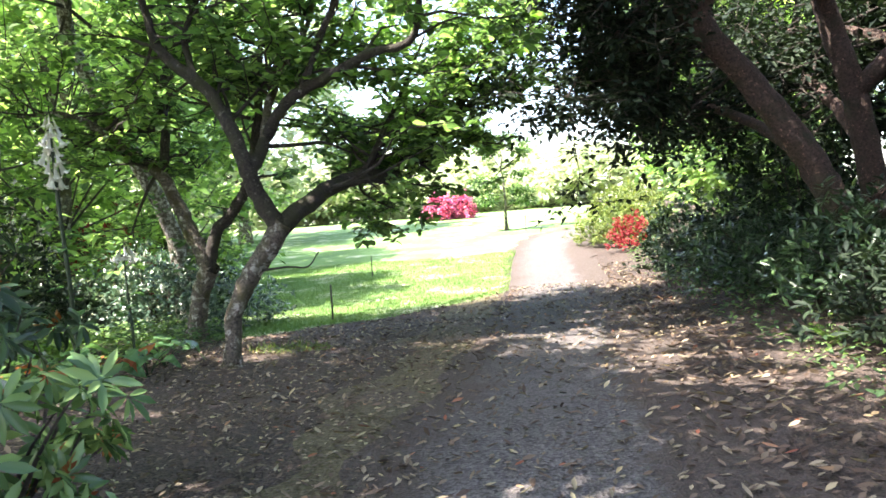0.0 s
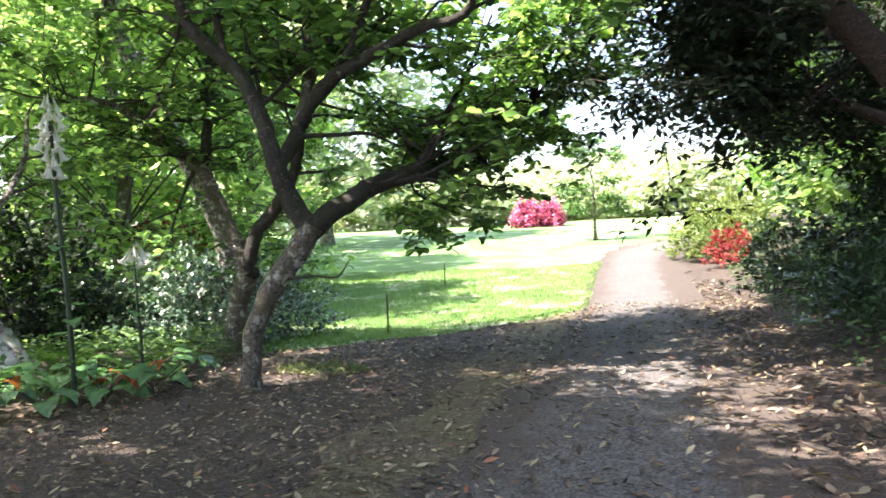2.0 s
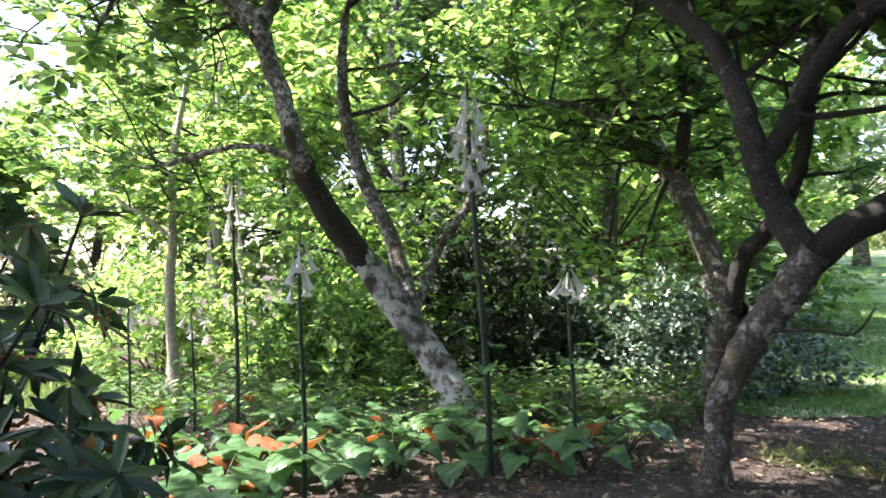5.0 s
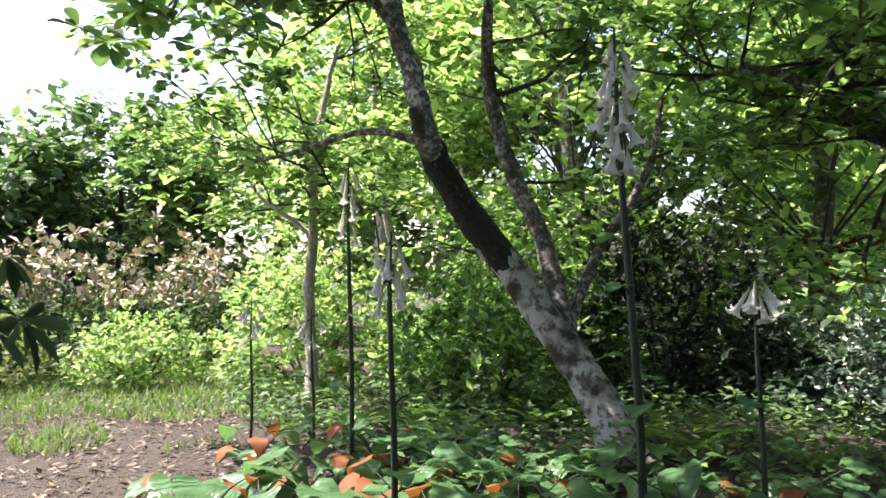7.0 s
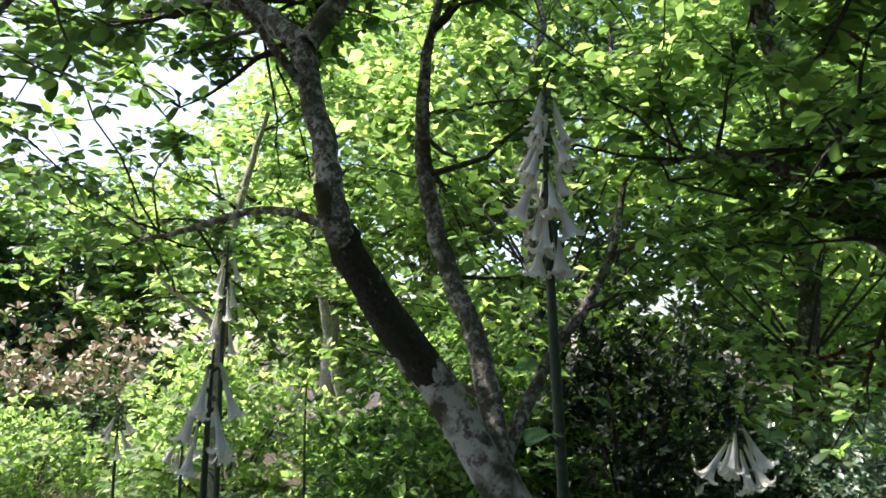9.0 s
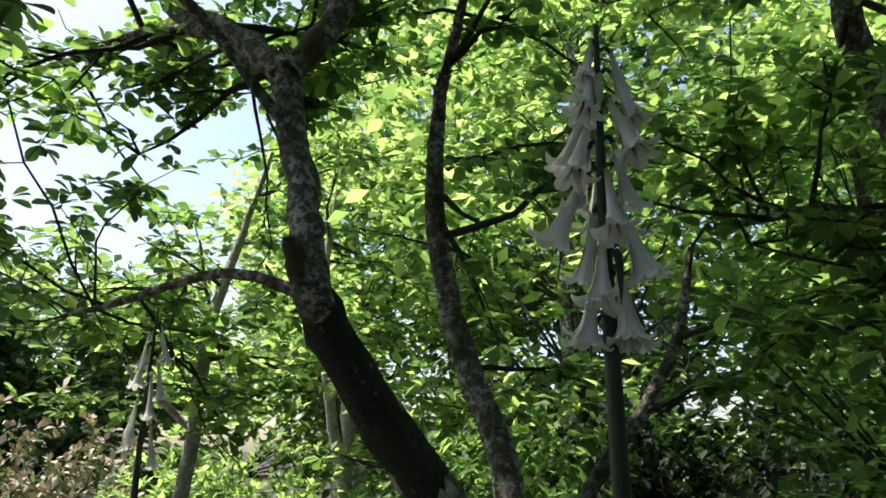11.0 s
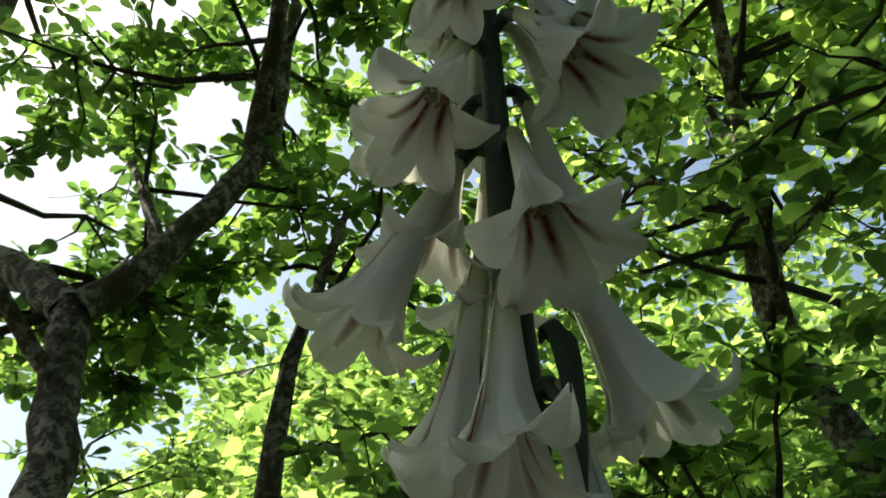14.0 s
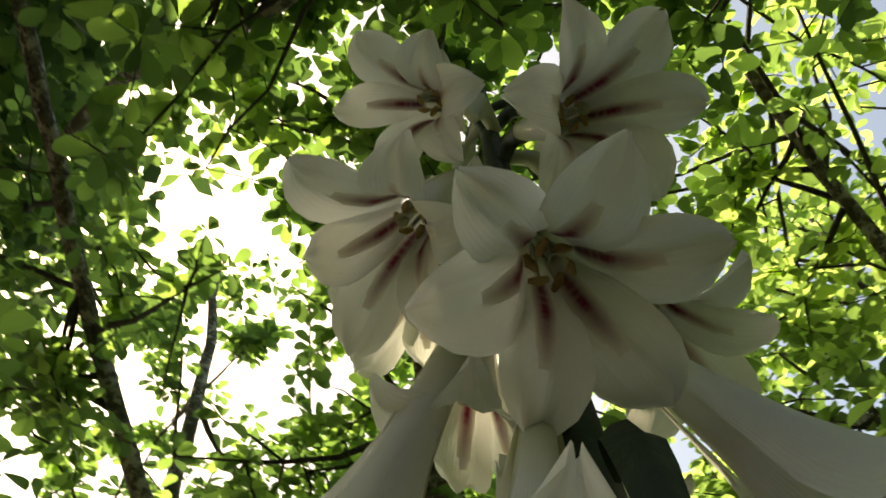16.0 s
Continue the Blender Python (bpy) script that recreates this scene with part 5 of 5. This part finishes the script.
def fern(x, y, seed, fronds, length):
    g = np.random.default_rng(seed)
    root = thing("fern", x, y, float(land(x, y)) - 0.03, "arching green fern in the undergrowth", "fern")
    for k in range(fronds):
        a = 6.28 * k / fronds + g.uniform(-0.2, 0.2)
        out = np.array((math.cos(a), math.sin(a), 0))
        s = np.linspace(0.02, 1, 22)[:, None]
        L = length * g.uniform(0.75, 1.15)
        rib = out * L * 0.75 * s + np.array((0, 0, 1)) * L * (0.95 * s - 0.6 * s**2)
        t = np.gradient(rib, axis=0)
        side = np.array((-math.sin(a), math.cos(a), 0))
        w = L * 0.2 * np.interp(s[:, 0], (0, 0.15, 0.4, 1), (0.2, 0.8, 1.0, 0.12))
        vs = [leaf_cloud(LANCE, rib, side * sign + 0.35 * unit(t), np.tile((0, 0, 1.0), (22, 1)) + 0.1 * g.normal(size=(22, 3)), w) for sign in (-1, 1)]
        v, f = joined(vs)
        part("frond", mesh_of("frond", v, f, FERN), root)
    return root


for k, (x, y, n, L) in enumerate([(-6.2, 9.0, 9, 0.75), (-5.0, 10.4, 9, 0.8), (-6.6, 10.2, 8, 0.8), (-7.4, 9.2, 8, 0.7), (-4.3, 10.9, 8, 0.6), (-7.6, 8.6, 8, 0.6), (3.35, 8.3, 7, 0.45), (3.4, 6.4, 7, 0.4), (3.0, 4.9, 7, 0.35)]):
    fern(x, y, 700 + k, n, L)

# undergrowth, ivy and grass that nobody could count
def scatter(name, n, box, keep, size, shape, material, label, rise, seed, high=0.0, flat=0.3, category="undergrowth"):
    g = np.random.default_rng(seed)
    x, y = g.uniform(box[0], box[1], n), g.uniform(box[2], box[3], n)
    ok = keep(x, y)
    x, y = x[ok], y[ok]
    n = len(x)
    at = np.stack([x, y, land(x, y) + 0.012 + high * g.uniform(0, 1, n) ** 1.6], 1)
    along = rand_dirs(g, n, flat)
    along[:, 2] = along[:, 2] * 0.3 + rise
    v, f = leaf_cloud(shape, at, along, rand_dirs(g, n) * 0.4 + (0, 0, 1), size * g.uniform(0.55, 1.35, n))
    ob = new(name, mesh_of(name, v, f, material))
    return tagged(ob, label, category, "", "stuff")


path_gap = lambda x, y: np.abs(x - np.interp(y, (-12, 5, 9.5, 16, 22, 30, 38), (0.2, 0.78, 1.15, 1.5, 1.72, 2.1, 3.3)))
scatter("ground_ivy", 10000, (-10, -3.4, 8.0, 14), lambda x, y: (x < -4.4 - 0.0 * y) & (x + 0.55 * y > -5.5) | (y > 9.6) & (x < -3.2) & (y < 13), 0.1, LEAFLET, FOREST, "low leafy undergrowth covering the bed under the trees", 0.35, 811, 0.28)
scatter("bank_cover", 9000, (2.2, 6.5, 2.5, 22), lambda x, y: (path_gap(x, y) > 1.75), 0.075, LEAFLET, FOREST, "low leafy ground cover on the bank", 0.45, 812, 0.22)
scatter("leaf_litter", 8500, (-4.2, 4.2, 2.2, 17), lambda x, y: (path_gap(x, y) > 0.8) & ~on_lawn(x, y), 0.078, CURL, LITTER, "scattered brown and tan fallen leaves on the soil", 0.1, 813, 0.01, category="leaf litter")
scatter("leaf_litter", 5200, (-1.2, 3.0, 2.2, 17), lambda x, y: (path_gap(x, y) <= 0.95), 0.07, CURL, LITTER, "scattered brown fallen leaves on the gravel path", 0.1, 814, 0.006, category="leaf litter")
scatter("leaf_litter", 2600, (1.6, 3.4, 2.2, 20), lambda x, y: (path_gap(x, y) > 0.95) & (path_gap(x, y) < 1.7), 0.09, CURL, LITTER, "drift of fallen leaves along the foot of the bank", 0.12, 815, 0.015, category="leaf litter")
scatter("leaf_litter", 15000, (-13, -2.6, -3, 8.0), lambda x, y: (x + y < 2.0) & (x < -3.4 + 0.5 * np.sin(2.1 * y) + 0.3 * np.sin(5 * y)) & (y > -2 + 0.6 * np.sin(1.7 * x)), 0.07, CURL, LITTER, "rusty fallen leaves on the sunny soil beyond the bed", 0.1, 820, 0.01, category="leaf litter")
scatter("bark_chips", 9000, (-4.4, 0.2, 2.2, 13), lambda x, y: (path_gap(x, y) > 1.0) & ~on_lawn(x, y), 0.045, DIAMOND, LITTER, "bark chips and twigs strewn over dark soil", 0.05, 816, 0.004, category="bark chips")
scatter("lawn_grass", 170000, (-8, 1.2, 11.3, 25), lambda x, y: on_lawn(x, y + 0.1 + 0.12 * np.sin(37 * x)), 0.05, BLADE, GRASS, "short green grass blades of the lawn", 1.2, 817, 0.0, 1.0, "grass")
scatter("far_grass", 27000, (-17, -7.5, 1.5, 9.5), lambda x, y: (y > 3.2 + 0.8 * np.sin(1.3 * x) + 0.5 * np.sin(3.1 * x)) & (x < -9.2 + 0.5 * np.sin(2.7 * y)) | (np.sin(2 * x) * np.cos(3 * y) > 0.3), 0.13, BLADE, GRASS, "rough sunlit grass beyond the lily bed", 1.0, 818, 0.0, 1.0, "grass")
scatter("moss_tuft", 800, (-2.6, -1.5, 9.9, 10.9), lambda x, y: ((x + 2.05) / 0.5) ** 2 + ((y - 10.4) / 0.35) ** 2 < 1, 0.11, BLADE, GOLD, "flat tuft of yellow-green grass at the foot of the magnolia", 0.3, 819, 0.01, 1.0, "moss")


def stake(x, y, h):
    root = float(land(x, y))
    v, f = tube(np.array([(0, 0, -0.05), (0, 0.002, h * 0.5), (0.004, 0, h - 0.01), (0.004, 0, h)]), np.array((0.016, 0.015, 0.014, 0.004)), 7, 0.03, 3)
    ob = new("stake", mesh_of("stake", v, f, STAKE))
    ob.location = (x, y, root)
    return tagged(ob, "thin dark wooden stake in the lawn's edge", "stake", "stakes on the lawn")


stake(-2.35, 14.1, 0.6)
stake(-2.9, 21.5, 0.55)
stake(1.35, 33.5, 0.7)
